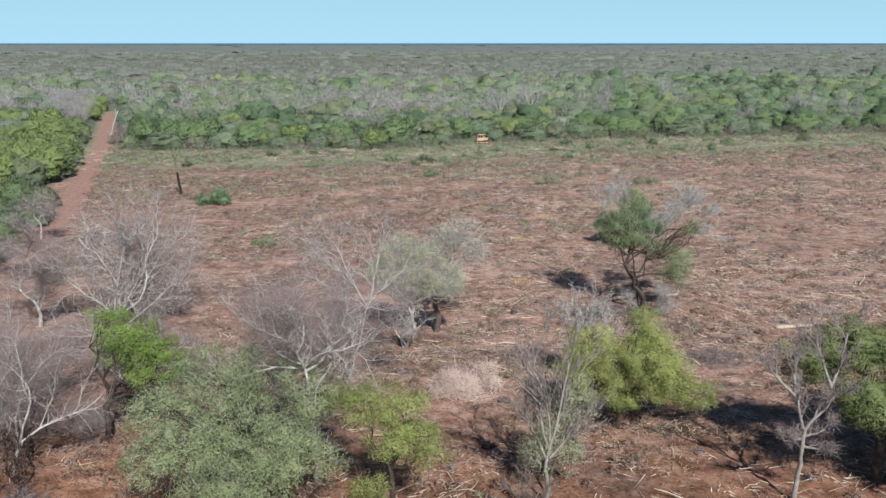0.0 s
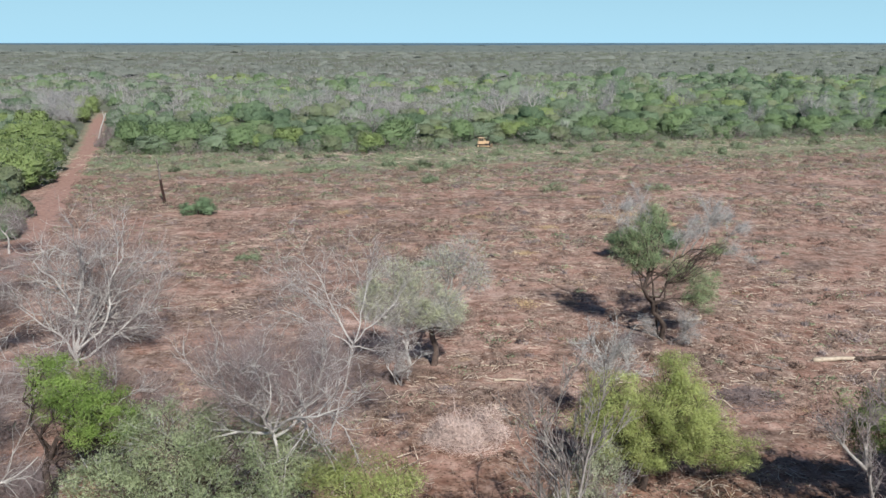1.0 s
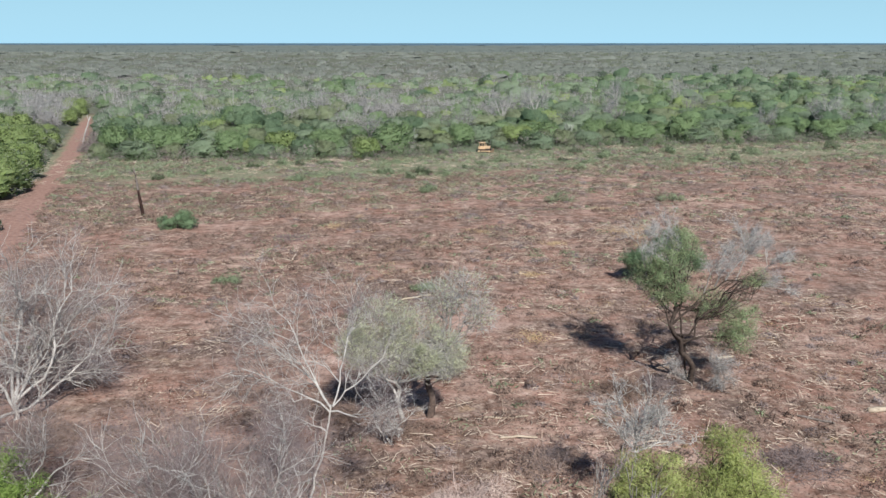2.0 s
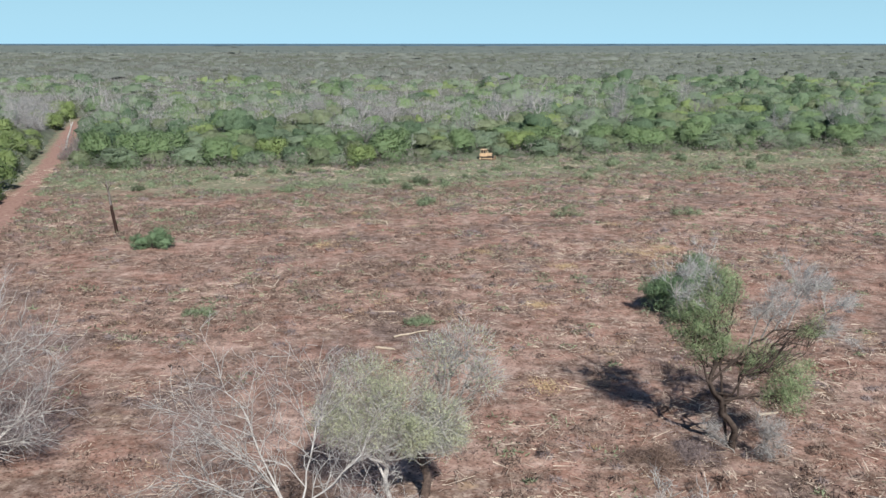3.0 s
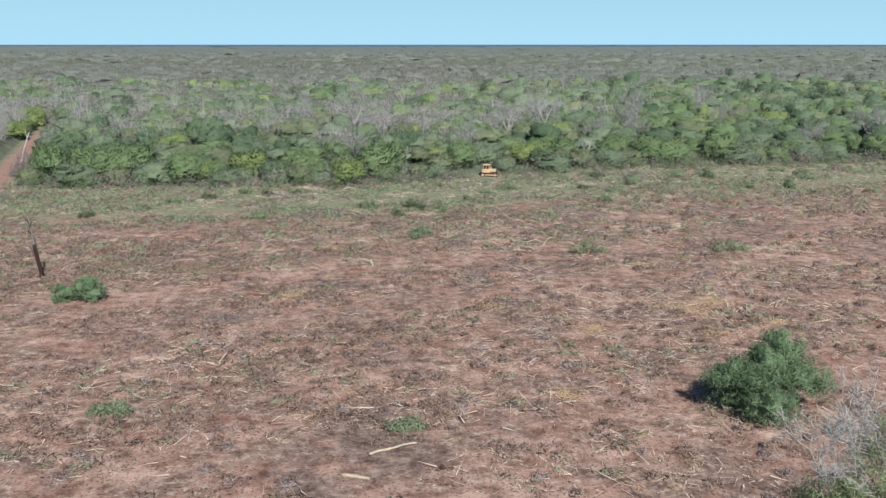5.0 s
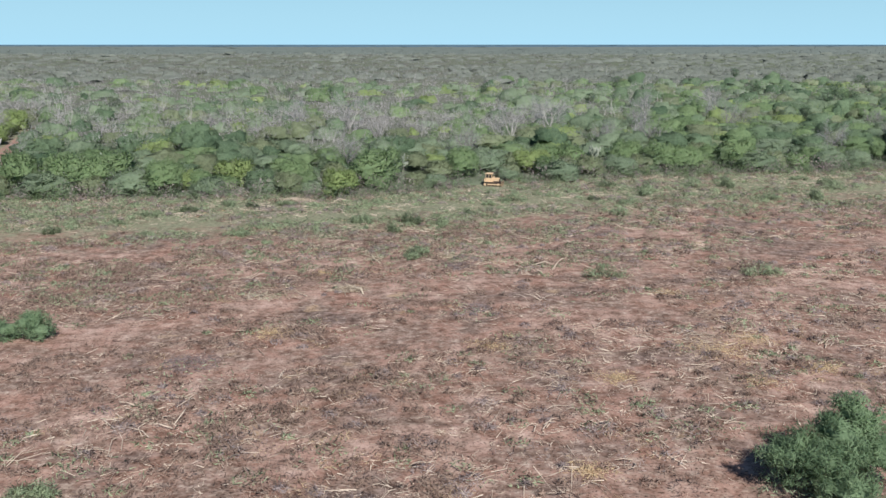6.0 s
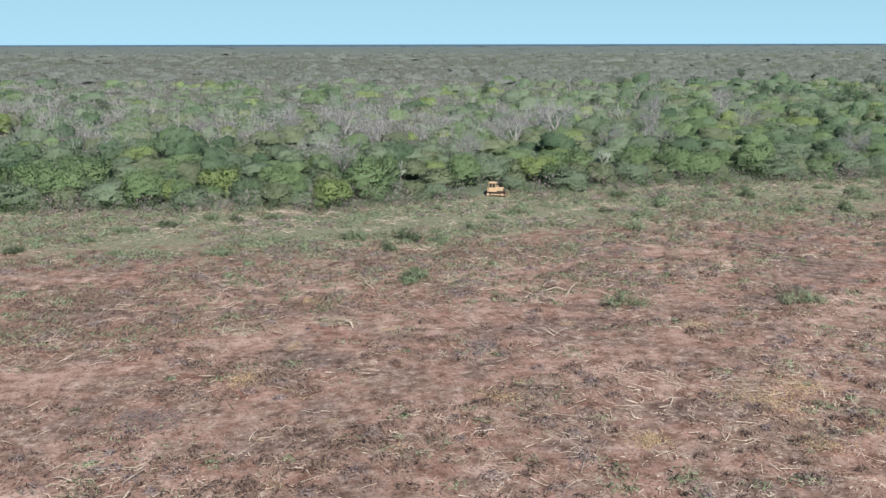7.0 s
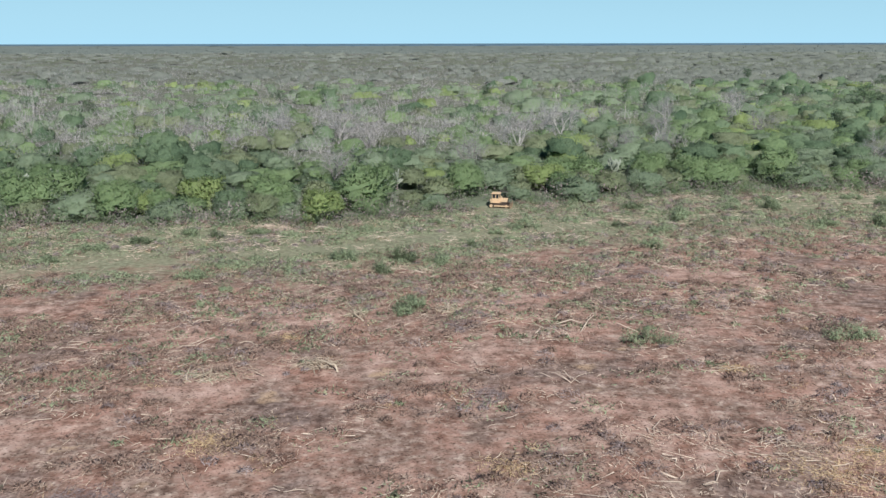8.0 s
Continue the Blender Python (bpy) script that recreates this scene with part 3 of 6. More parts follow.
bare_tree("dead_shrub", on_ground(-2.9, 62.6), [((0, 0, 0), (-0.5, 0, 1), 3.0), ((0, 0, 0), (0.4, -0.2, 1), 2.8), ((0.1, 0, 0), (-0.1, 0.4, 1), 2.6), ((-0.4, 0.2, 0), (-0.9, 0.1, 0.8), 2.6)],
          BARK_WHITE, TWIG_MAUVE, "leafless shrub with chalky white stems", 18, 0.07, 3, 900, 0.4, category="shrub")
leafy_tree("half_dead_tree", on_ground(20.5, 72.3), [(0, 0, 0), (0.1, 0, 1.4), (-0.9, 0.1, 2.6), (-1.1, -0.2, 3.8), (-1.9, 0.2, 4.9), (-1.4, 0.8, 6.4)],
           [(-2.4, 1.0, 9.6, 1.6, 1.6, 1.7), (-3.7, 0.8, 8.8, 1.5, 1.5, 1.4), (-0.9, 1.6, 11.0, 1.4, 1.5, 1.6), (-2.6, 0.6, 7.6, 1.4, 1.4, 1.0), (-1.5, 0.8, 8.2, 1.4, 1.4, 1.2), (2.6, 0.4, 5.6, 2.1, 1.8, 1.4), (3.2, 0, 3.8, 1.5, 1.5, 1.1), (1.0, 0.4, 6.6, 1.3, 1.2, 1.0), (3.9, 0.4, 8.5, 0.8, 0.7, 0.5), (4.9, 0.3, 8.9, 0.6, 0.6, 0.4)],
           LEAF_FEATHER, BARK_DARK, "tree with dark crooked trunk and thin feathery green crown", "tree", 19, 0.19, 26000, 190, 0.075, 0.46, 24, 1800, TWIG_PINK)
bare_tree("bare_limb_tree", on_ground(20.9, 72.9), [((0.2, 0, 7.4), (0.1, 0.1, 1), 3.4), ((1.0, 0, 8.0), (0.25, 0, 1), 3.6), ((1.8, 0, 8.5), (0.35, 0, 1), 3.4), ((2.6, 0, 8.5), (0.5, 0.1, 0.8), 3.2), ((3.5, 0, 8.4), (1, 0, 0.25), 2.8), ((3.4, 0, 8.4), (0.7, 0, 0.8), 2.8), ((-4.0, 0.5, 8.0), (-0.45, 0.1, 1), 4.0), ((-2.4, 0.4, 8.0), (-0.05, 0.1, 1), 4.4)],
          BARK_WHITE, TWIG_SILVER, "leafless grey boughs reaching out beside a green tree", 20, 0.060, 3, 6500, 0.6, (3, 5), 0.25, 0.8, crook=0.6, reach=0.95, limb_bark=BARK_ASH, trunk_bark=BARK_DARK,
          trunk=[(-0.6, -0.3, 0), (-0.9, 0, 3.0), (-1.6, 0, 6.0), (0.2, 0, 7.4), (1.8, 0, 8.5), (3.6, 0, 8.4)])
bare_tree("bare_shrub", on_ground(20.9, 71.6), [((0, 0, 0), (0.2, 0, 1), 3.0), ((-0.4, 0.1, 0), (-0.4, 0.1, 1), 2.6), ((0.5, 0, 0), (0.5, -0.2, 1), 2.6), ((0.2, -0.3, 0), (0.1, -0.4, 1), 2.2)],
          BARK_ASH, TWIG_SILVER, "pale leafless shrub round the foot of a tree", 55, 0.04, 3, 2600, 0.4, (3, 5), 0.4, 0.6, category="shrub")
bare_tree("dead_tree", on_ground(-30.4, 66.3), [((0.2, 0, 1.6), (0.0, 0, 1), 7.6), ((0.3, 0, 1.6), (0.35, 0.1, 1), 7.8), ((0.2, 0, 1.4), (0.65, 0, 0.9), 7.0), ((0, 0, 1.4), (-0.35, 0.1, 1), 7.0), ((0.1, 0, 0.6), (1.0, -0.3, 0.42), 6.4), ((0, 0, 0.8), (-0.8, 0.1, 0.7), 5.4), ((0.1, 0.2, 0.8), (0.85, 0.3, 0.75), 6.0), ((0, 0, 1.6), (0.15, 0.4, 1), 7.0), ((0, 0, 0.5), (0.4, -0.8, 0.7), 4.6)],
          BARK_WHITE, TWIG_MAUVE, "large dead tree with bleached white branches", 21, 0.115, 2, 36000, 0.85, (11, 14), 0.25, 0.85, width=0.010, reach=1.2, trunk=[(0, 0, 0), (0.1, 0, 0.9), (0.2, 0, 1.6)])
bare_tree("dead_tree", on_ground(-23.4, 54.4), [((0, 0, 0.3), (0.6, 0, 1), 5.2), ((0, 0, 0.3), (-0.5, 0.2, 1), 5.0), ((0, 0, 0.3), (0.1, -0.4, 1), 5.0), ((0, 0, 0.2), (1, 0.1, 0.4), 4.2), ((0, 0, 0.2), (-1, -0.1, 0.5), 4.4), ((0, 0, 0.2), (0.1, 0.3, 1), 5.4)],
          BARK_WHITE, TWIG_MAUVE, "many-stemmed dead tree with bleached crooked branches", 22, 0.085, 2, 18000, 0.8, (6, 9), 0.25, 0.85, width=0.008)
bare_tree("dead_tree", on_ground(-26.2, 42.6), [((0, 0, 2.4), (0.2, 0, 1), 6.4), ((0, 0, 2.2), (0.7, 0.1, 0.8), 5.8), ((0, 0, 1.6), (-0.6, 0, 1), 5.6), ((0, 0, 2.0), (0.5, -0.4, 0.9), 5.0), ((0, 0, 2.2), (-0.1, 0.4, 1), 6.0)],
          BARK_WHITE, TWIG_MAUVE, "white-barked dead tree leaning over red soil", 23, 0.085, 2, 24000, 0.8, (6, 9), 0.25, 0.85, width=0.008, trunk=[(-0.9, 0, 0), (-0.5, 0, 1.2), (0, 0, 2.4)])
bare_tree("dead_tree", on_ground(-31.0, 50.5), [((0, 0, 1.4), (0.3, 0, 1), 5.4), ((0, 0, 1.2), (0.8, 0.1, 0.7), 4.8), ((0, 0, 1.0), (-0.6, 0, 1), 5.0), ((0, 0, 1.4), (0.1, 0.4, 1), 5.4)],
          BARK_WHITE, TWIG_MAUVE, "large dead tree with bleached white branches", 52, 0.095, 2, 18000, 0.8, (6, 9), 0.25, 0.85, width=0.008, trunk=[(0, 0, 0), (0.1, 0, 0.7), (0, 0, 1.4)])
bare_tree("dead_tree", on_ground(-8.0, 41.4), [((0, 0, 7.8), (-1.0, -0.1, 0.08), 5.6), ((0, 0, 8.0), (-0.9, 0.1, 0.45), 5.6), ((0, 0, 8.0), (-0.6, 0.4, 0.6), 4.8), ((0.1, 0, 8.0), (0.1, 0.6, 0.7), 4.8), ((0.1, 0, 8.0), (0.6, 0.2, 0.55), 5.2), ((0.1, 0, 7.9), (0.9, 0.1, 0.62), 6.2), ((0.1, 0, 7.6), (1.0, 0.2, 0.10), 5.0), ((0, 0, 7.8), (0.3, -0.7, 0.3), 4.2)],
          BARK_WHITE, TWIG_MAUVE, "wide-spreading leafless tree with a haze of mauve twigs", 24, 0.082, 2, 25000, 1.0, (9, 12), 0.3, 0.85, width=0.008, reach=0.86, trunk=[(0.3, 0.3, 0), (0.3, 0.2, 4.0), (0, 0, 7.9)])
bare_tree("dead_tree", on_ground(-7.4, 54.6), [((1.8, 0, 7.0), (-0.55, 0, 1), 6.4), ((1.8, 0, 7.0), (-0.22, 0.1, 1), 6.6), ((1.7, 0, 6.8), (-0.9, 0.1, 0.75), 5.4), ((1.9, 0, 7.1), (0.15, 0.1, 1), 5.4), ((1.9, 0, 7.1), (0.55, 0.1, 0.9), 4.6), ((1.8, 0, 6.8), (0.9, 0, 0.5), 3.6), ((1.5, 0, 5.6), (-0.7, -0.2, 0.8), 3.2)],
          BARK_WHITE, TWIG_MAUVE, "dead tree with pale forked limbs fanning out", 25, 0.052, 2, 12000, 0.8, (9, 12), 0.2, 0.85, width=0.008, reach=1.0, trunk=[(0, 0, 0), (0.7, 0, 2.8), (1.8, 0, 7.2)])
bare_tree("bare_shrub", on_ground(11.4, 55.0), [((0, 0, 4.2), (-0.7, 0, 1), 3.2), ((0, 0, 4.2), (-0.3, -0.2, 1), 4.0), ((0, 0, 4.2), (0.3, 0.1, 1), 3.8), ((0, 0, 4.0), (0.7, 0, 0.9), 3.2), ((0, 0, 4.2), (0, 0.5, 1), 3.6)],
          BARK_WHITE, TWIG_SILVER, "tall leafless shrub with dense upright grey twigs", 26, 0.055, 3, 1800, 0.5, (4, 6), 0.45, 0.5, reach=0.8, category="shrub", trunk=[(0, 0, 0), (0.1, 0, 2.2), (0, 0, 4.2)])
bare_tree("slender_tree", on_ground(6.3, 39.3), [((0.1, 0, 3.6), (-0.5, 0, 1), 5.2), ((0.1, 0, 3.8), (-0.1, 0.1, 1), 6.2), ((0.1, 0, 4.0), (0.35, 0, 1), 5.6), ((0.1, 0, 3.2), (0.7, -0.1, 0.9), 3.6), ((0, 0, 3.0), (-0.8, 0.1, 0.9), 3.4)],
          BARK_ASH, TWIG_MAUVE, "slender grey tree with upright nearly leafless branches", 27, 0.085, 3, 1600, 0.5, (4, 6), 0.5, 0.45, crook=0.45, reach=0.95, trunk=[(0, 0, 0), (0, 0, 1.9), (0.1, 0, 3.9)])
leafy_tree("sapling", on_ground(6.7, 40.2), [(0, 0, 0), (0.1, 0, 2.0), (0.2, 0, 3.2)],
           [(0.2, 0, 4.6, 1.3, 1.2, 1.6), (-0.9, 0, 3.0, 1.1, 1.0, 1.1), (1.2, 0.2, 6.2, 1.2, 1.0, 1.5), (0.9, 0, 3.2, 1.0, 1.0, 1.0)],
           LEAF_PALE, BARK_GREY, "thin sapling with sparse grey-green leaves", "tree", 28, 0.07, 13000, 130, 0.065, 0.40, 16, 600, TWIG_MAUVE)
bare_tree("white_tree", on_ground(21.1, 39.6), [((0.15, 0, 4.9), (0.5, 0.1, 1), 3.0), ((-0.05, 0, 4.9), (-0.4, 0, 1), 2.6), ((1.3, 0.1, 7.4), (-0.3, 0, 1), 3.0), ((1.3, 0.1, 7.4), (0.4, 0.1, 1), 3.4), ((-0.8, 0, 7.0), (-1.0, 0, 0.8), 3.0), ((-0.8, 0, 7.0), (0.1, 0, 1), 2.4), ((0, 0, 4.4), (0.9, -0.3, 0.3), 1.4), ((0, 0, 4.2), (-0.9, -0.2, 0.1), 1.4), ((0, 0, 3.8), (0.6, -0.6, 0.0), 1.2)],
          BARK_ASH, TWIG_MAUVE, "white-trunked dead tree forking above its straight stem", 29, 0.10, 3, 4000, 0.5, (3, 5), 0.5, 0.6, crook=0.4, reach=0.95, trunk=[(0, 0, 0), (0.1, 0, 2.6), (0.1, 0, 4.9)])
bare_tree("dry_shrub", on_ground(4.4, 37.6), [((0, 0, 0), (0.5, 0, 1), 2.2), ((0, 0, 0), (-0.6, 0.2, 1), 2.2), ((0, 0, 0), (0, -0.5, 1), 2.0), ((0.3, 0.2, 0), (0.9, 0.3, 0.8), 2.0)],
          BARK_GREY, TWIG_BROWN, "low dry brown shrub on red earth", 30, 0.045, 3, 1600, 0.35, category="shrub")
bare_tree("dry_shrub", on_ground(-25.4, 40.6), [((0, 0, 0), (0.5, 0, 1), 3.2), ((0, 0, 0), (-0.6, 0.2, 1), 3.0), ((0, 0, 0), (0.1, -0.5, 1), 2.6)],
          BARK_BURNT, TWIG_BROWN, "scorched leafless shrub with blackened stems", 31, 0.09, 3, 900, 0.35, category="shrub")
bare_tree("dry_shrub", on_ground(-27.2, 37.8), [((0, 0, 0), (0.4, 0.2, 1), 3.2), ((0, 0, 0), (-0.5, 0.2, 1), 2.8), ((0, 0, 0), (0.6, -0.5, 1), 2.6)],
          BARK_BURNT, TWIG_MAUVE, "scorched leafless shrub with blackened stems", 32, 0.1, 3, 900, 0.35, category="shrub")
bare_tree("dead_tree", on_ground(-38.5, 68.0), [((0, 0, 2.2), (0.3, 0, 1), 4.6), ((0, 0, 2.2), (-0.6, 0.1, 0.8), 4.2), ((0, 0, 1.6), (0.8, 0, 0.8), 3.6)],
          BARK_WHITE, TWIG_MAUVE, "white dead tree with knotted forked boughs", 33, 0.12, 2, 7000, 0.7, (6, 9), trunk=[(0, 0, 0), (0.2, 0, 1.2), (0, 0, 2.2)])
bare_tree("dead_tree", on_ground(-48.0, 84.0), [((0, 0, 2.4), (0.3, 0, 1), 4.4), ((0, 0, 2.2), (-0.6, 0.1, 0.8), 3.8), ((0, 0, 1.8), (0.7, 0, 0.9), 3.6)],
          BARK_WHITE, TWIG_MAUVE, "white dead tree with knotted forked boughs", 34, 0.12, 2, 7000, 0.7, (6, 9), trunk=[(0, 0, 0), (0.2, 0, 1.2), (0, 0, 2.4)])
bare_tree("dead_tree", on_ground(-55.5, 101.0), [((0, 0, 2.8), (0.2, 0, 1), 4.0), ((0, 0, 2.6), (-0.5, 0.1, 0.9), 3.4), ((0, 0, 2.6), (0.6, 0, 0.9), 3.2)],
          BARK_WHITE, TWIG_MAUVE, "slim pale dead tree at the road's edge", 35, 0.09, 2, 4000, 0.7, (5, 8), trunk=[(0, 0, 0), (0.2, 0, 1.4), (0, 0, 2.8)])
leafy_tree("green_bush", on_ground(25.6, 98.6), [(0, 0, 0), (0, 0, 0.7), (0.1, 0, 1.4)],
           [(-2.6, 0.6, 2.2, 1.9, 1.9, 1.5), (0.4, 0.8, 3.6, 2.1, 2.0, 1.7), (2.6, 0.2, 2.6, 2.0, 2.0, 1.6), (-0.4, -2.0, 1.5, 1.9, 1.7, 1.3), (1.8, 1.6, 4.4, 1.5, 1.5, 1.4), (-1.0, 0, 2.6, 1.9, 1.9, 1.5)],
           LEAF_DARK, BARK_DARK, "dense dark green bush standing alone in the clearing", "bush", 36, 0.12, 26000, 150, 0.115, 0.46, 10, hull=0.6)
leafy_tree("green_bush", on_ground(-38.3, 123.8), [(0, 0, 0), (0, 0, 0.4), (0.1, 0, 0.8)],
           [(-1.4, 0, 1.0, 1.4, 1.4, 1.0), (0.6, 0.4, 1.5, 1.6, 1.5, 1.2), (1.7, 0, 0.9, 1.2, 1.2, 0.9)],
           LEAF_DARK, BARK_DARK, "low round dark green bush on bare soil", "bush", 37, 0.08, 6500, 60, 0.11, 0.32, 8, hull=0.6)


for k, (sx, sy, sr, leaf) in enumerate(((14.0, 188.5, 1.7, LEAF_SHRUB), (20.6, 143.4, 1.5, LEAF_SHRUB), (40.0, 144.3, 1.6, LEAF_SHRUB), (-1.5, 96.0, 0.9, LEAF_SHRUB), (50.0, 200.5, 1.6, LEAF_SHRUB), (-28.6, 163.5, 1.2, LEAF_SHRUB),
                                        (-24.1, 98.3, 0.9, LEAF_SHRUB), (60.0, 189.0, 1.4, LEAF_SHRUB), (76.0, 199.0, 1.6, LEAF_SHRUB), (-46.0, 176.0, 1.3, LEAF_SHRUB), (34.0, 186.0, 1.2, LEAF_SHRUB))):
    shrub = leafy_tree("low_shrub", on_ground(sx, sy), [(0, 0, 0), (0, 0, 0.15 * sr), (0.05, 0, 0.3 * sr)],
               [(-0.8 * sr, 0, 0.30 * sr, 0.75 * sr, 0.7 * sr, 0.36 * sr), (0.3 * sr, 0.2 * sr, 0.45 * sr, 0.8 * sr, 0.75 * sr, 0.5 * sr), (1.1 * sr, -0.1 * sr, 0.28 * sr, 0.6 * sr, 0.6 * sr, 0.32 * sr)],
               leaf, BARK_DARK, "low spreading green shrub in the clearing", "shrub", 400 + k, 0.05, 1400, 40, 0.11, 0.32, 5)


strip = np.random.default_rng(450)
for k in range(28):
    sx = strip.uniform(-60, 120)
    sy = float(edge_y(sx)) - 3 - strip.gamma(1.6, 9.0)
    s = strip.uniform(0.6, 1.25)
    if 4 < sx < 16 and sy > 190:
        continue
    copy_thing(shrub, Matrix.LocRotScale(Vector(on_ground(sx, sy)), Euler((0, 0, strip.uniform(0, 6.28))), Vector((s, s, s * strip.uniform(0.8, 1.7)))))


# ---- charred pole, logs, stumps, brush ----
def pole():
    rng = np.random.default_rng(50)
    root = thing("burnt_pole", on_ground(-46.4, 131.8), "thin charred tree trunk standing like a pole", "dead tree")
    line = bent(rng, (0, 0, 0), (-0.4, 0, 4.2), 8, 0.01)
    piece("trunk", tube(line, np.linspace(0.26, 0.19, 8), 7, rng), BARK_BURNT, root, smooth=True)
    piece("upper_trunk", tube(bent(rng, (-0.4, 0, 4.15), (-0.75, 0.1, 7.6), 6, 0.02), np.linspace(0.18, 0.09, 6), 6, rng), BARK_GREY, root, "grey weathered upper stem", smooth=True)
    for a, b in (((-0.6, 0, 6.2), (-0.1, 0.1, 7.2)), ((-0.65, 0, 6.8), (-1.2, 0, 7.5)), ((-0.5, 0, 5.4), (-0.9, 0.1, 5.8))):
        piece("branch", tube(bent(rng, a, b, 4, 0.06), np.linspace(0.07, 0.03, 4), 5), BARK_BURNT, root, smooth=True)


def log(x, y, length, rad, turn, mat, label, seed, name="log"):
    rng = np.random.default_rng(seed)
    line = bent(rng, (-length / 2, 0, 0), (length / 2, 0, 0.05), 7, 0.02)
    r = np.linspace(rad, rad * 0.7, 7)
    cap = tube(line[::-1], r[::-1], 8, np.random.default_rng(seed))
    ob = piece(name, cap, mat, None, label, True)
    ob.matrix_world = pose(x, y, float(ground_z(x, y)) + rad * 0.6, 0, 0, turn)
    tagged(ob, category="log")
    return ob


def brush_pile(x, y, rx, ry, h, count, stick_len, mat, label, seed, name="brush_pile", haze=None, thick=0.018, fuzz=0):
    """A heap of thrown branches: many crossing sticks, a few bigger limbs and a mist of twigs."""
    rng = np.random.default_rng(seed)
    root = thing(name, on_ground(x, y, 0.02), label, "brush pile")

    def sticks(n, ln, r):
        a = rng.uniform(0, 2 * math.pi, n)
        q = np.sqrt(rng.uniform(0, 1, n))
        p = np.stack([np.cos(a) * q * rx, np.sin(a) * q * ry, h * (1 - q) * rng.uniform(0, 1, n) + 0.04], 1)
        d = unit(np.stack([rng.normal(size=n), rng.normal(size=n), 0.35 * np.abs(rng.normal(size=n)) * h], 1))
        ls = (ln * rng.uniform(0.4, 1.3, n))[:, None]
        lo = p - d * ls * 0.4
        lo[:, 2] = np.maximum(lo[:, 2], 0.03)
        return prisms(rng, lo, p + d * ls * 0.6, r * rng.uniform(0.6, 1.5, n), r * 0.3)

    tagged(piece("brushwood", sticks(count, stick_len, thick), mat, root), kind="stuff")
    for k in range(max(2, count // 60)):
        a = rng.uniform(0, 6.28)
        p = np.array([rx * 0.5 * rng.normal() * 0.6, ry * 0.5 * rng.normal() * 0.6, 0.12])
        w = np.array([math.cos(a), math.sin(a), 0.12]) * stick_len * 0.9
        piece("bough", tube(bent(rng, p - w, p + w + np.array([0, 0, h * 0.5]), 6, 0.08), np.linspace(thick * 2.2, thick * 0.7, 6), 5), mat, root, smooth=True)
    if fuzz:
        tuft, d = in_lobe(rng, 16, (0, 0, h * 0.15, rx * 0.85, ry * 0.85, h * 0.6), 0.6)
        pick = rng.integers(0, 16, fuzz)
        d = unit(rng.normal(size=(fuzz, 3)))
        nor = np.repeat(unit(d + np.array([0, -0.2, 0.9])), 3, 0)
        p = np.abs(tuft * np.array([0, 0, 1]))[pick] + (tuft * np.array([1, 1, 0]))[pick] + d * (rng.uniform(0, 1, fuzz) ** 0.6)[:, None] * (rng.uniform(0.25, 0.6, 16) * min(rx, ry))[pick][:, None] * np.array([1.2, 1, 0.7])
        p[:, 2] = np.abs(p[:, 2])
        twigs = facing(*slivers(rng, p, unit(d + 0.8 * rng.normal(size=(fuzz, 3)) + np.array([0, 0, 0.4])), 0.35, 0.022))
        tagged(piece("twig_mass", twigs + (np.repeat(rng.uniform(0, 0.6, fuzz), 3), nor), haze or mat, root), kind="stuff")


pole()


def leaning_trunk():
    rng = np.random.default_rng(51)
    root = thing("leaning_trunk", on_ground(-96.5, 219.0), "bleached white tree trunk leaning beside the road", "dead tree")
    piece("trunk", tube(bent(rng, (0, 0, 0), (3.0, 0, 7.4), 7, 0.015), np.linspace(0.24, 0.13, 7), 7, rng), BARK_WHITE, root, smooth=True)
    piece("branch", tube(bent(rng, (2.5, 0, 6.2), (2.2, 0.2, 8.0), 4, 0.05), np.linspace(0.09, 0.04, 4), 5), BARK_WHITE, root, smooth=True)


def snag(x, y, height, seed):
    """A dead stem left standing in the woods, with broken stubs of boughs."""
    rng = np.random.default_rng(seed)
    root = thing("snag", on_ground(x, y), "pale dead tree stem standing among bushes", "dead tree", "dead stems in the woods")
    line = bent(rng, (0, 0, 0), (rng.normal() * 0.4, rng.normal() * 0.4, height), 7, 0.02)
    piece("trunk", tube(line, np.linspace(0.19, 0.09, 7), 7, rng), BARK_WHITE, root, smooth=True)
    for q in range(4):
        s = line[rng.integers(3, 7)]
        e = s + np.array([rng.normal() * 0.8, rng.normal() * 0.8, rng.uniform(0.5, 1.6)])
        piece("bough", tube(bent(rng, s, e, 4, 0.08), np.linspace(0.08, 0.03, 4), 5), BARK_WHITE, root, smooth=True)


for k, (bx, by) in enumerate([(20.3, 333.2), (19.4, 259.8), (180.1, 445.1), (51.2, 409.1), (54.1, 261.7), (11.5, 256.8)]):
    snag(bx, by, 5.6 + 0.5 * (k % 3), 620 + k)
leaning_trunk()
log(33.9, 67.4, 3.6, 0.22, 4, WOOD_CUT, "bleached bare log lying on the soil", 60)
log(37.2, 67.6, 3.2, 0.20, 2, BARK_DARK, "dark fallen log lying on the soil", 61)
log(-4.4, 89.4, 1.8, 0.14, -15, WOOD_CUT, "short pale log with stripped bark", 63)
log(5.2, 66.5, 3.2, 0.10, 3, WOOD_CUT, "thin pale log on red soil", 64)
log(5.8, 63.5, 2.6, 0.09, -2, WOOD_CUT, "thin pale log on red soil", 65)
log(25.0, 77.0, 1.5, 0.12, 10, WOOD_CUT, "short split pale log on soil", 66)
log(27.6, 66.0, 2.4, 0.10, -30, BARK_GREY, "grey fallen branch on red soil", 67)
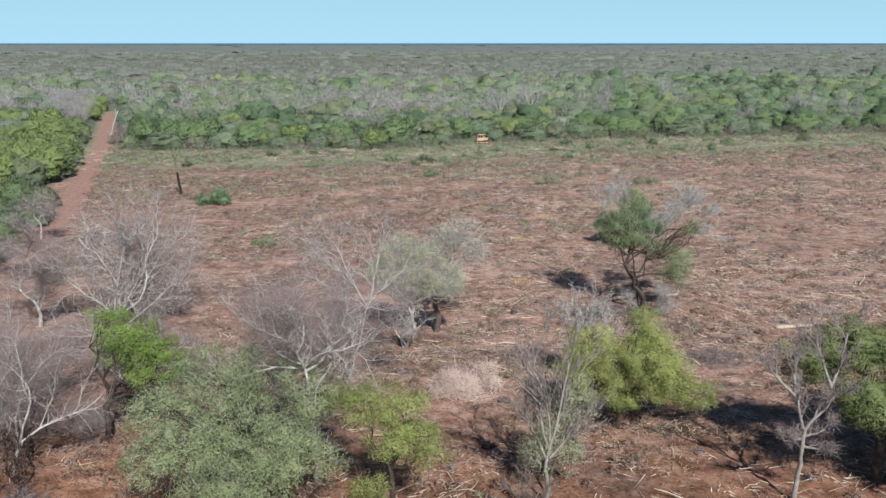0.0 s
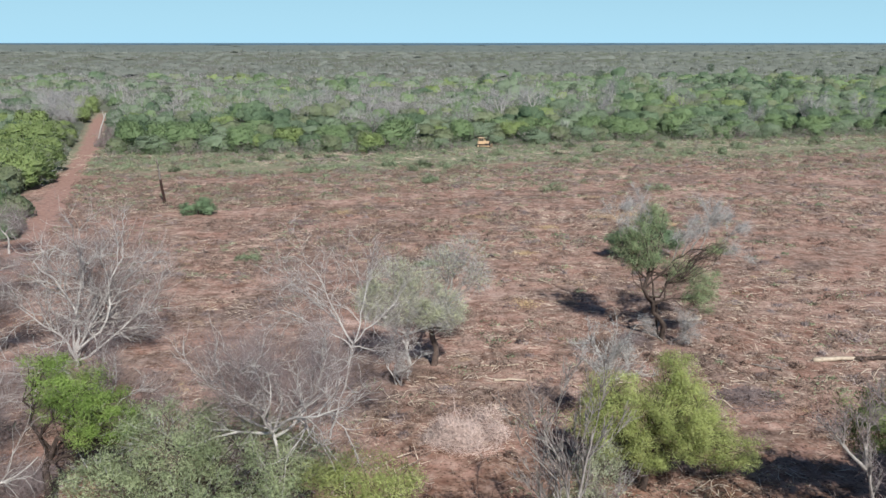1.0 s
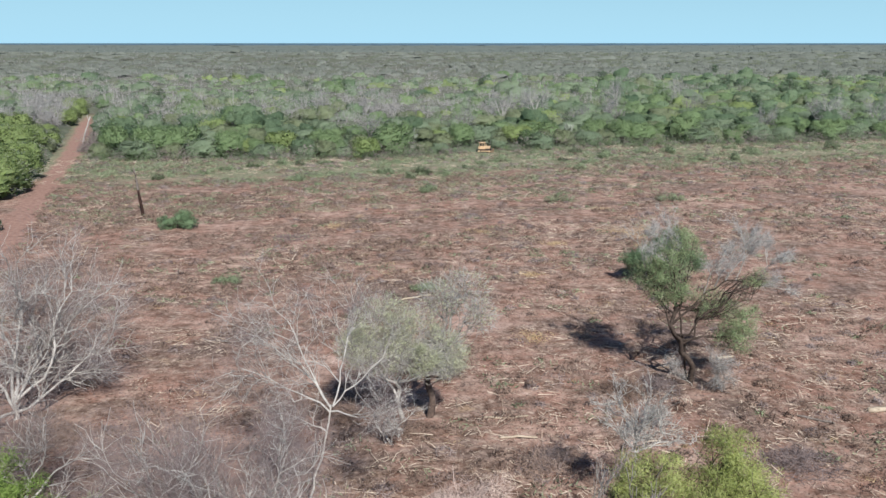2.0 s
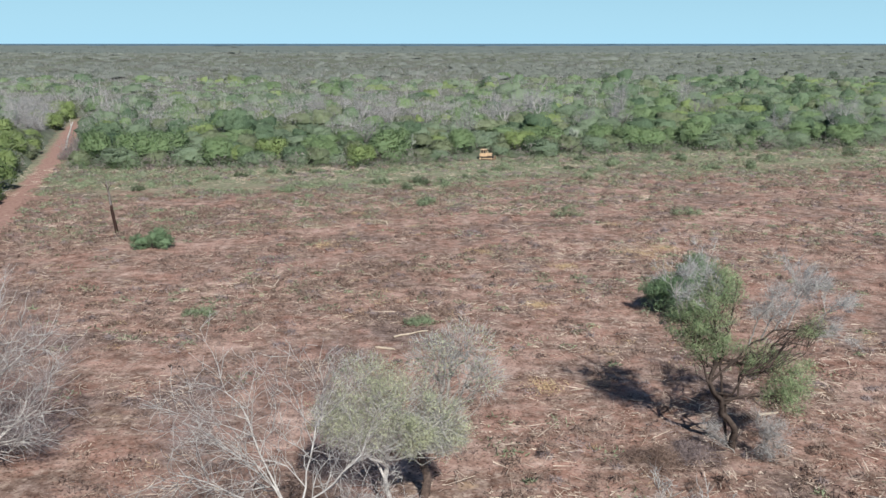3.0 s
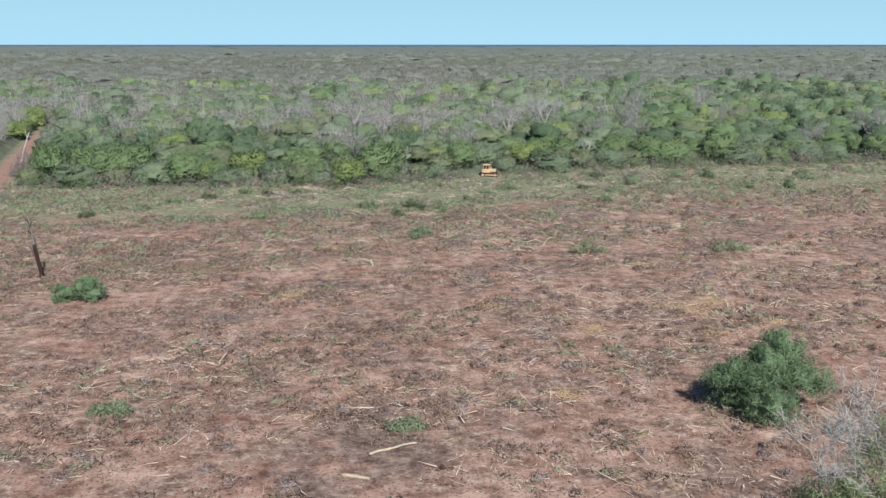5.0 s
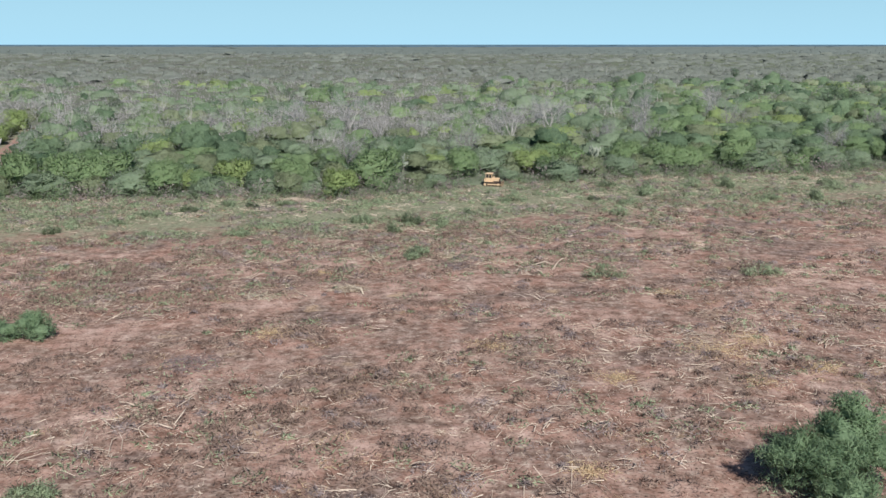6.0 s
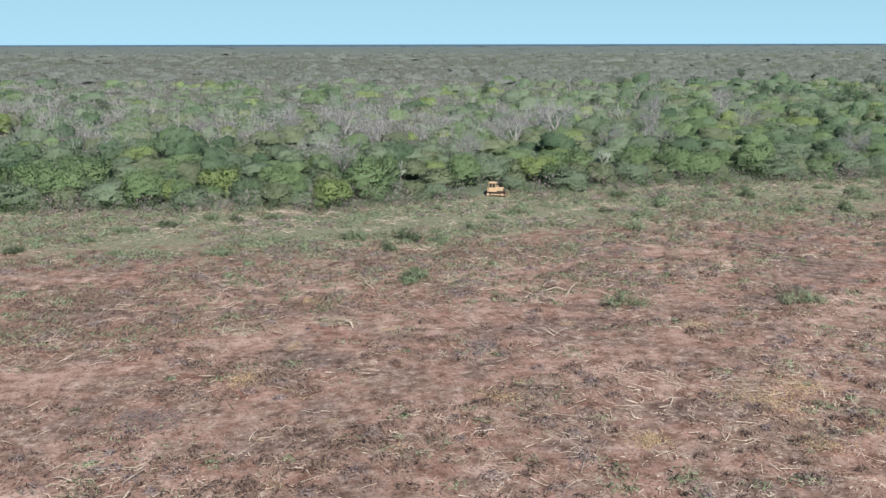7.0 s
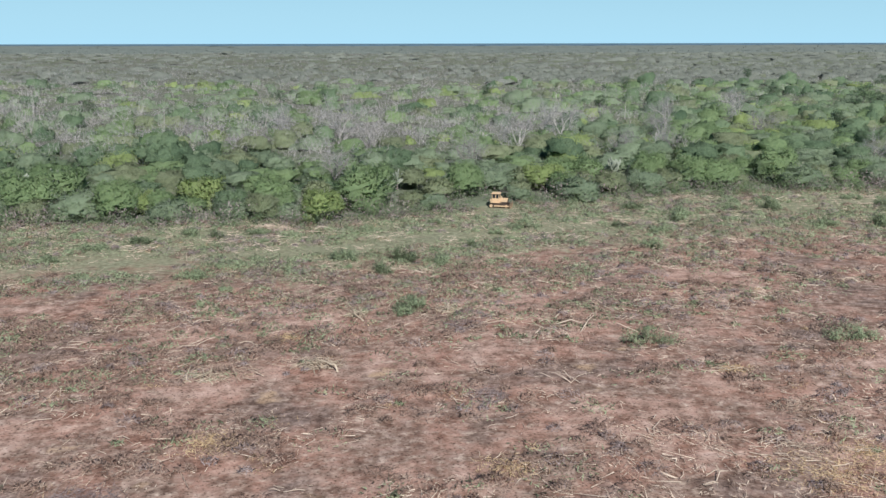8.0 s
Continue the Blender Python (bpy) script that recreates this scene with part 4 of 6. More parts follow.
log(-2.2, 93.0, 3.4, 0.10, 24, WOOD_CUT, "pale broken branch on red soil", 68)
brush_pile(2.0, 54.6, 2.9, 2.4, 2.9, 420, 1.2, PINK_HEAP, "heap of pinkish dry brushwood with shredded leaves", 70, haze=PINK_HEAP, fuzz=11000)
for k, (bx, by, br, bh) in enumerate(((-28.5, 46.6, 2.6, 2.4), (-25.0, 48.8, 2.2, 2.0), (-31.8, 55.0, 3.0, 2.8), (-27.6, 59.4, 2.8, 2.4), (-24.2, 38.2, 2.0, 1.6), (-29.2, 40.0, 2.4, 2.2), (-35.0, 61.5, 3.0, 2.6), (-34.5, 47.0, 2.6, 2.4), (-20.8, 35.2, 1.8, 1.2), (-26.0, 63.0, 2.4, 1.8))):
    brush_pile(bx, by, br, br * 0.85, bh, 160, 1.4, TWIG_MAUVE if k % 3 else TWIG_BROWN, "thicket of tangled leafless mauve-grey twigs", 500 + k, "twig_thicket", TWIG_MAUVE if k % 3 else TWIG_BROWN, fuzz=4200)
for k, (bx, by, rx, ry, bh, n) in enumerate([(-9.4, 138.2, 1.9, 0.9, 0.55, 130), (-18.6, 136.0, 2.0, 1.1, 0.45, 110), (-7.5, 150.5, 1.2, 0.8, 0.6, 90), (2.0, 152.5, 1.4, 0.8, 0.5, 90), (-0.2, 166.2, 1.1, 0.7, 0.7, 80)]):
    brush_pile(bx, by, rx, ry, bh, n // 2, 1.5, WOOD_CUT, "splayed heap of pale broken roots and branches", 640 + k, "root_heap", thick=0.045)
brush_pile(7.4, 60.0, 2.2, 2.0, 1.5, 300, 1.2, TWIG_MAUVE, "heap of grey and pinkish dead twigs on soil", 71, haze=TWIG_PINK, fuzz=2600)
brush_pile(23.8, 60.2, 2.8, 2.0, 1.0, 330, 1.4, TWIG_MAUVE, "heap of silver-grey branches torn from trees", 72, haze=TWIG_MAUVE, fuzz=1400)
brush_pile(-6.6, 66.5, 2.2, 1.4, 1.4, 200, 1.2, TWIG_BROWN, "dark heap of dry twigs beneath the trees", 87, haze=TWIG_BROWN, fuzz=1500)
brush_pile(-2.0, 64.2, 2.6, 1.6, 1.3, 220, 1.1, TWIG_BROWN, "dark heap of dry twigs beneath the trees", 88, haze=TWIG_BROWN, fuzz=1800)
brush_pile(14.5, 70.6, 2.4, 1.8, 1.6, 220, 1.2, TWIG_BROWN, "low thicket of dry brown twigs", 89, haze=TWIG_BROWN, fuzz=2200)
brush_pile(17.6, 71.4, 2.0, 1.6, 1.3, 160, 1.1, TWIG_MAUVE, "low thicket of dry grey twigs", 90, haze=TWIG_MAUVE, fuzz=1600)
brush_pile(-8.2, 152.0, 1.8, 1.2, 0.6, 100, 1.3, STICK, "small heap of pale twigs on soil", 91)
brush_pile(3.6, 148.0, 2.0, 1.2, 0.6, 120, 1.4, TWIG_MAUVE, "low heap of grey sticks", 92)
brush_pile(28.4, 130.6, 1.6, 1.1, 0.6, 90, 1.3, STICK, "small heap of pale twigs on soil", 93)
brush_pile(-2.2, 121.4, 1.5, 1.0, 0.4, 70, 0.9, TWIG_BROWN, "small heap of rusty brown twigs", 94)
brush_pile(13.0, 82.0, 1.6, 1.2, 0.5, 90, 0.9, STICK, "scatter of split pale wood", 73)
brush_pile(12.2, 36.5, 2.4, 1.6, 0.8, 260, 1.2, PINK_HEAP, "heap of pinkish dry brushwood", 74, haze=PINK_HEAP, fuzz=1200)
brush_pile(-10.2, 138.6, 3.2, 1.2, 0.7, 130, 1.6, STICK, "broken stump with splintered pale roots", 75)
brush_pile(-17.0, 137.0, 2.6, 1.8, 0.5, 80, 1.9, STICK, "fan of long pale branches", 76)
brush_pile(4.5, 132.5, 2.2, 1.4, 0.6, 120, 1.5, TWIG_MAUVE, "low heap of grey sticks", 77)
brush_pile(3.5, 163.0, 2.2, 1.4, 1.2, 160, 1.2, TWIG_BROWN, "rust-brown dry bush pushed over", 78, haze=TWIG_BROWN, fuzz=700)
brush_pile(31.0, 161.0, 2.0, 1.4, 1.2, 130, 1.2, TWIG_BROWN, "rust-brown dry bush pushed over", 79, haze=TWIG_BROWN, fuzz=600)
brush_pile(-12.0, 165.0, 2.4, 1.2, 0.6, 90, 1.8, STICK, "scatter of long pale sticks", 80)
brush_pile(26.0, 124.0, 1.6, 1.2, 0.5, 80, 1.2, STICK, "small heap of pale twigs", 81)
brush_pile(-20.5, 118.0, 2.6, 1.8, 0.6, 160, 1.3, TWIG_MAUVE, "low heap of grey sticks", 82, haze=TWIG_MAUVE, fuzz=500)
brush_pile(-44.0, 126.0, 2.8, 0.9, 0.5, 70, 1.8, STICK, "scatter of long pale sticks", 83)
brush_pile(-87.6, 205.0, 3.4, 3.0, 6.4, 420, 2.6, TWIG_MAUVE, "tall heap of grey uprooted trees beside the road", 84, haze=TWIG_MAUVE, fuzz=5000, thick=0.05)
brush_pile(45.0, 209.0, 4.0, 1.6, 1.0, 140, 2.0, STICK, "windrow of pale broken trunks at the woods' edge", 85, thick=0.05)
brush_pile(-24.0, 188.0, 4.0, 1.6, 0.8, 120, 2.0, STICK, "windrow of pale broken trunks at the woods' edge", 86, thick=0.05)


# ---- bulldozer ----
def box(bm, x0, x1, y0, y1, z0, z1, bevel=0.04, taper=0.0):
    m = Matrix.LocRotScale(((x0 + x1) / 2, (y0 + y1) / 2, (z0 + z1) / 2), None, (x1 - x0, y1 - y0, z1 - z0))
    got = bmesh.ops.create_cube(bm, size=1.0, matrix=m)["verts"]
    if taper:
        for v in got:
            if v.co.z > (z0 + z1) / 2:
                v.co.x -= taper * (v.co.x - (x0 + x1) / 2)
    if bevel:
        edges = list({e for v in got for e in v.link_edges})
        bmesh.ops.bevel(bm, geom=edges, offset=bevel, segments=2, affect="EDGES")
    return bm


def cyl(bm, at, axis, rad, length, seg=16):
    turn = {"x": pose(0, 0, 0, 0, 90, 0), "y": pose(0, 0, 0, 90, 0, 0), "z": Matrix()}[axis]
    bmesh.ops.create_cone(bm, cap_ends=True, segments=seg, radius1=rad, radius2=rad, depth=length, matrix=Matrix.Translation(at) @ turn)
    return bm


def bulldozer(x, y, turn):
    """A crawler tractor, nose along its own x: two tracks, hood, cab with glazed sides, arms and blade."""
    root = thing("bulldozer", on_ground(x, y, 0.02), "dusty orange-yellow bulldozer with cab and front blade", "bulldozer", turn=turn)
    root.scale = (0.86, 0.86, 0.86)
    part("chassis", box(bmesh.new(), -1.7, 1.5, -0.55, 0.55, 0.45, 1.15), STEEL, root)
    for s in (-1, 1):
        y0 = s * 0.92
        bm = bmesh.new()
        rim = [(1.55 + 0.42 * math.cos(a), 0.46 + 0.44 * math.sin(a)) for a in np.linspace(-math.pi / 2, math.pi / 2, 8)]
        rim += [(-1.5 + 0.42 * math.cos(a), 0.46 + 0.44 * math.sin(a)) for a in np.linspace(math.pi / 2, 1.5 * math.pi, 8)]
        a = [bm.verts.new((px, y0 - 0.24, pz)) for px, pz in rim]
        b = [bm.verts.new((px, y0 + 0.24, pz)) for px, pz in rim]
        bm.faces.new(a), bm.faces.new(b[::-1])
        for k in range(len(a)):
            bm.faces.new((a[k], a[k - 1], b[k - 1], b[k]))
        track = part("track", bm, STEEL, root, "dirt-caked steel crawler track")
        for k in range(9):
            part("shoe", box(bmesh.new(), -1.55 + 0.36 * k, -1.43 + 0.36 * k, y0 - 0.26, y0 + 0.26, 0.89, 0.95, 0.0), STEEL, track)
        for px in (-1.5, -0.75, 0.0, 0.75, 1.55):
            part("roller", cyl(bmesh.new(), (px, y0 + s * 0.25, 0.45), "y", 0.30 if abs(px) > 1 else 0.18, 0.08), PAINT, track)
        part("fender", box(bmesh.new(), -1.7, 0.4, y0 - 0.28, y0 + 0.28, 1.05, 1.15, 0.03), PAINT, root)
        part("blade_arm", box(bmesh.new(), -0.6, 2.35, s * 1.28 - 0.09, s * 1.28 + 0.09, 0.38, 0.62, 0.03), PAINT, root)
        part("headlight", cyl(bmesh.new(), (1.72, s * 0.35, 1.62), "x", 0.09, 0.06), GLASS, root)
    part("hood", box(bmesh.new(), -0.1, 1.65, -0.50, 0.50, 1.10, 1.85, 0.09), PAINT, root)
    part("grille", box(bmesh.new(), 1.64, 1.72, -0.40, 0.40, 1.15, 1.72, 0.02), STEEL, root)
    part("exhaust_pipe", cyl(bmesh.new(), (0.75, 0.2, 2.2), "z", 0.06, 0.8, 10), STEEL, root)
    part("air_cleaner", cyl(bmesh.new(), (0.4, -0.22, 2.05), "z", 0.12, 0.45, 12), PAINT, root)
    part("fuel_tank", box(bmesh.new(), -1.85, -1.45, -0.62, 0.62, 1.10, 1.75, 0.08), PAINT, root)
    cab = part("cab", box(bmesh.new(), -1.45, 0.0, -0.78, 0.78, 1.10, 1.90, 0.05), PAINT, root)
    for px in (-1.40, -0.70, -0.06):
        for s in (-1, 1):
            part("post", box(bmesh.new(), px - 0.06, px + 0.06, s * 0.72 - 0.06, s * 0.72 + 0.06, 1.85, 2.75, 0.02), PAINT, cab)
    for s in (-1, 1):
        part("side_window", box(bmesh.new(), -1.34, -0.76, s * 0.72 - 0.015, s * 0.72 + 0.015, 1.9, 2.7, 0.0), GLASS, cab, "dark dusty window")
        part("side_window", box(bmesh.new(), -0.64, -0.12, s * 0.72 - 0.015, s * 0.72 + 0.015, 1.9, 2.7, 0.0), GLASS, cab, "dark dusty window")
    part("front_window", box(bmesh.new(), -0.075, -0.045, -0.66, 0.66, 1.9, 2.7, 0.0), GLASS, cab, "dark dusty window")
    part("rear_window", box(bmesh.new(), -1.415, -1.385, -0.66, 0.66, 1.9, 2.7, 0.0), GLASS, cab, "dark dusty window")
    part("roof", box(bmesh.new(), -1.6, 0.15, -0.90, 0.90, 2.74, 2.90, 0.06), PAINT, cab)
    bm = bmesh.new()
    prof = [(2.42 + 0.16 * math.cos(a), 0.66 + 0.62 * math.sin(a)) for a in np.linspace(2.0, 4.3, 9)]
    rows = [[bm.verts.new((px + d, yy, pz)) for px, pz in prof] for yy in (-1.7, 1.7) for d in (0.0, 0.07)]
    for k in range(8):
        for p, q in ((0, 2), (3, 1), (1, 0), (2, 3)):
            bm.faces.new((rows[p][k], rows[p][k + 1], rows[q][k + 1], rows[q][k]))
    for k in (0, 8):
        bm.faces.new((rows[0][k], rows[1][k], rows[3][k], rows[2][k]))
    part("blade", bm, BLADE_STEEL, root, "scraped earth-brown steel blade")
    for s in (-0.4, 0.4):
        part("lift_cylinder", tube_bm((1.5, s, 1.4), (2.3, s, 0.9), 0.06), STEEL, root)


def tube_bm(a, b, r):
    a, b = Vector(a), Vector(b)
    bm = bmesh.new()
    m = Matrix.Translation((a + b) / 2) @ (b - a).to_track_quat("Z", "Y").to_matrix().to_4x4()
    bmesh.ops.create_cone(bm, cap_ends=True, segments=10, radius1=r, radius2=r, depth=(b - a).length, matrix=m)
    return bm


bulldozer(11.3, 203.2, -15)


# ---- woods ----
def crowd_points(rng, y0, y1, cell, half=0.61):
    """Scattered places in the woods between two depths, one to a cell."""
    w = half * y1 + 10
    xs, ys = np.meshgrid(np.arange(-w, w, cell), np.arange(y0, y1, cell))
    x = xs.ravel() + rng.uniform(-0.5, 0.5, xs.size) * cell
    y = ys.ravel() + rng.uniform(-0.5, 0.5, xs.size) * cell
    keep = in_woods(x, y) & (np.abs(x) < half * y + 10) & (y > y0) & (y < y1)
    return x[keep], y[keep]


def wave(x, y, a, b, c):
    """Slow change over the land between -1 and 1."""
    return 0.5 * np.sin(x * a + 1.7 * np.sin(y * b + c)) + 0.5 * np.sin(y * b * 1.3 - x * a * 0.7 + 2.1 * c)


def green_share(x, y):
    """How green the woods are: leafy near the clearing and to the east, bare and grey further in."""
    d = y - edge_y(x)
    deep = np.where(x > 15, 42 + 1.1 * np.clip(x - 15, 0, 70), 42)
    near = np.clip(1.15 - 0.8 * d / deep, 0.0, 1.0)
    left = np.clip((road_x(y) - 2 - x) / 6, 0, 1) * np.clip((240 - y) / 40, 0, 1) * 0.92
    far = np.clip((y - 500) / 500, 0, 1)
    east = np.clip(x / np.maximum(y, 1.0) * 2.2, 0, 0.9) * 0.45
    return np.clip(np.maximum(near, left) + 0.15 * wave(x, y, 0.05 - 0.03 * far, 0.043 - 0.03 * far, 0.4) + 0.34 + east, 0.10, 0.98)


def patch_value(x, y, size, salt):
    """One value between 0 and 1 for each wavy-edged patch of the woods."""
    i = np.floor((x + 0.35 * size * np.sin(y * 0.31 + salt)) / size)
    j = np.floor((y + 0.35 * size * np.sin(x * 0.27 + salt)) / size)
    return np.modf(np.abs(np.sin(i * 127.1 + j * 311.7 + salt) * 43758.5))[0]


def dome_lobes(rng, foot, rad, hgt, lobes):
    """Centres and half-axes of the lobes of many crowns: one in the middle, the others leaning out round it."""
    n = len(foot)
    turn = rng.uniform(0, 6.28, n)
    for q in range(lobes):
        if q == 0:
            f = rng.uniform(0.72, 0.9, n) if lobes > 1 else np.ones(n)
            out, up = 0 * rad, 0.46 * hgt
        else:
            f = rng.uniform(0.38, 0.62, n)
            out, up = rad * rng.uniform(0.42, 0.68, n), hgt * rng.uniform(0.24, 0.60, n)
        a = turn + q * 2.4 + rng.normal(size=n) * 0.3
        c = foot + np.stack([np.cos(a) * out, np.sin(a) * out, up], 1)
        yield c, np.stack([rad * f, rad * f, np.minimum(hgt * 0.58 * f, up + 0.3)], 1)


def crown_pieces(rng, x, y, rad, hgt, k, size, lobes=3, lo=0.6, inside=0.0, grain=(7, 4), level=0.0):
    """The crown of each plant: a dense lumpy inside and k leaf sprays on it, in uneven domes that run into one another."""
    n = len(x)
    foot = np.stack([x, y, ground_z(x, y)], 1)
    own = rng.uniform(0, 1, n)
    got, who = [], []
    for c, r in dome_lobes(rng, foot, rad, hgt, lobes):
        kk = k // lobes + 1
        d = unit(rng.normal(size=(n, kk, 3)) + np.array([0, -0.1, 0.35]))
        p = c[:, None] + d * r[:, None] * rng.uniform(lo, 1.18, (n, kk, 1))
        sz = np.repeat(size * np.clip(rad / 2.4, 0.7, 1.4), kk)
        v, fc, _, nor = fronds(rng, p.reshape(-1, 3), d.reshape(-1, 3) + np.array([0, 0, 0.25]), sz * 2.1, sz * 0.8, 0.9, 0.26)
        got.append((v, fc, np.repeat(own, 3 * kk), nor))
        who.append(np.repeat(np.arange(n), 3 * kk))
        if inside:
            v, fc, _, nor = hulls(rng, c, r * inside, 0.22, *grain)
            got.append((v, fc, np.repeat(own, len(v) // n), nor))
            who.append(np.repeat(np.arange(n), len(v) // n))
    v, fc, own, nor = merge(got)
    near = np.concatenate(who)
    dome = (v - foot[near] - np.stack([0 * hgt, 0 * hgt, 0.2 * hgt], 1)[near]) / np.stack([rad, rad, 0.8 * hgt], 1)[near]
    return v, fc, own, unit(nor + 0.6 * unit(dome) + np.array([0, 0, level]))


def scrub_layer(rng, y0, y1):
    """The tangle of low growth under the crowns, as one rough sheet between two depths."""
    ys = y0 * np.exp(np.linspace(0, math.log(y1 / y0), int(math.log(y1 / y0) / 0.0085)))
    u = np.arange(-0.66, 0.66, 0.0095)
    X = u[None] * ys[:, None] * (1 + 0.0 * u) + rng.normal(size=(len(ys), len(u))) * 0.003 * ys[:, None]
    Y = ys[:, None] * np.ones(len(u)) + rng.normal(size=X.shape) * 0.003 * ys[:, None]
    far = np.clip(Y / 900, 0, 1)
    rise = np.clip(np.where(X < road_x(Y), (road_x(Y) - 4.0 - X) / 5, (Y - edge_y(X)) / 55), 0.12, 1)
    h = (1.9 + 4.0 * far + 1.8 * np.clip(Y / 1500 - 1, 0, 1) + (0.35 + 0.4 * far) * rng.normal(size=X.shape)) * rise
    Z = ground_z(X, Y) + np.where(in_woods(X, Y), h, -1.5)
    nx = len(u)
    i = (np.arange(len(ys) - 1)[:, None] * nx + np.arange(nx - 1)[None]).ravel()
    tone = np.clip(green_share(X, Y) + 0.25 * rng.normal(size=X.shape), 0, 1)
    return np.stack([X.ravel(), Y.ravel(), Z.ravel()], 1), np.stack([i, i + 1, i + nx + 1, i + nx], 1), tone.ravel()


def twig_pieces(rng, x, y, rad, hgt, k, length, width):
    """The rounded leafless crown of each plant: k fine twigs fanning out."""
    n = len(x)
    d = unit(rng.normal(size=(n, k, 3)) + np.array([0, -0.1, 0.4]))
    r = (rng.uniform(0.15, 1, (n, k)) ** 0.55)[..., None]
    mid, axes = np.stack([x, y, ground_z(x, y) + hgt * 0.52], 1), np.stack([rad, rad, hgt * 0.5], 1)
    c = mid[:, None] + d * r * axes[:, None]
    o = unit(d.reshape(-1, 3) + 0.5 * rng.normal(size=(n * k, 3)) + np.array([0, 0, 0.35]))
    v, f = slivers(rng, c.reshape(-1, 3), o, length * rng.uniform(0.6, 1.4, n * k), width)
    nor = np.repeat(unit(d.reshape(-1, 3) + np.array([0, 0, 0.3]) + 0.4 * rng.normal(size=(n * k, 3))), 3, 0)
    return facing(v, f) + (np.repeat(rng.uniform(0, 1, n), 3 * k), nor)


def trunk_pieces(rng, x, y, hgt, rad, share, boughs=6):
    """Pale stems with crooked boughs, for a share of the plants."""
    pick = rng.uniform(size=len(x)) < share
    x, y, hgt = x[pick], y[pick], hgt[pick]
    n = len(x)
    p0 = np.stack([x, y, ground_z(x, y)], 1)
    p1 = p0 + np.stack([rng.normal(size=n) * 0.5, rng.normal(size=n) * 0.5, hgt * 0.55], 1)
    got = [prisms(rng, p0, p1, rad * 1.3, rad)]
    for _ in range(boughs):
        s = p0 + (p1 - p0) * rng.uniform(0.5, 1, (n, 1))
        m = s + np.stack([rng.normal(size=n) * 0.8, rng.normal(size=n) * 0.8, hgt * rng.uniform(0.15, 0.3, n)], 1)
        e = m + np.stack([rng.normal(size=n) * 0.7, rng.normal(size=n) * 0.7, hgt * rng.uniform(0.15, 0.32, n)], 1)
        got += [prisms(rng, s, m, rad * 0.6, rad * 0.45), prisms(rng, m, e, rad * 0.45, rad * 0.2)]
    return merge(got)


def bush(leaf, label, r, h, seed):
    """A broad thorn bush: forking stems, and a crown of rounded heads covered with fine leaf sprays."""
    rng = np.random.default_rng(seed)
    root = thing("thorn_bush", (0, 0, 0), label, "bush", "bushes along the woods' edge")
    heads = [(0.0, 0.0, h * 0.44, r * 0.80, r * 0.80, h * 0.50)]
    for q in range(9):
        a, up = q * 2.4 + rng.normal() * 0.3, rng.uniform(0.12, 0.78)
        out = r * 0.62 * math.sqrt(max(0.1, 1 - (up / 0.95) ** 2)) * rng.uniform(0.85, 1.15)
        s = rng.uniform(0.24, 0.42)
        heads.append((math.cos(a) * out, math.sin(a) * out, h * up, r * s, r * s * 0.95, h * s * 0.85))
    heads = np.array(heads)
    for q in range(4):
        e = heads[1 + 2 * q, :3] * np.array([0.8, 0.8, 0.8])
        piece("stem", tube(bent(rng, (rng.normal() * 0.25, rng.normal() * 0.25, 0), e, 5, 0.10), np.linspace(0.08, 0.03, 5), 5, rng), BARK_GREY, root, smooth=True)
    tone = rng.uniform(0.6, 1.2, len(heads))
    v, f, _, nor = hulls(rng, heads[:, :3], heads[:, 3:] * 0.90, 0.2, 11, 6)
    got = [(v, f, np.repeat(tone, len(v) // len(heads)), nor)]
    for q, head in enumerate(heads):
        n = 420 if q == 0 else 250
        d = unit(rng.normal(size=(n, 3)) + np.array([0, 0, 0.3]))
        p = head[:3] + d * head[3:] * rng.uniform(0.86, 1.20, (n, 1))
        rest = np.delete(heads, q, 0)
        deep = (((p[:, None] - rest[None, :, :3]) / rest[None, :, 3:]) ** 2).sum(-1).min(1)
        ok = (deep > 0.72) & (p[:, 2] > 0.1)
        v, f, _, nor = fronds(rng, p[ok], d[ok] + np.array([0, 0, 0.2]), 0.50, 0.17, 0.9, 0.26)
        got.append((v, f, np.full(len(v), tone[q]), nor))
    v, f, own, nor = merge(got)
    dome = unit((v - np.array([0, 0, h * 0.25])) / np.array([r, r, h * 0.75]))
    piece("crown", (v, f, own, unit(nor + 0.8 * dome + np.array([0, 0, 0.35]))), leaf, root, smooth=True)
    twigs, way = in_lobe(rng, 260, (0, 0, h * 0.42, r * 1.02, r * 1.02, h * 0.56), 0.2)
    twigs, way = twigs[twigs[:, 2] > 0.2], way[twigs[:, 2] > 0.2]
    tagged(piece("twig_mist", slivers(rng, twigs, unit(way + np.array([0, 0, 0.4])), 0.7, 0.03), TWIG_SILVER, root), kind="stuff")
    return root


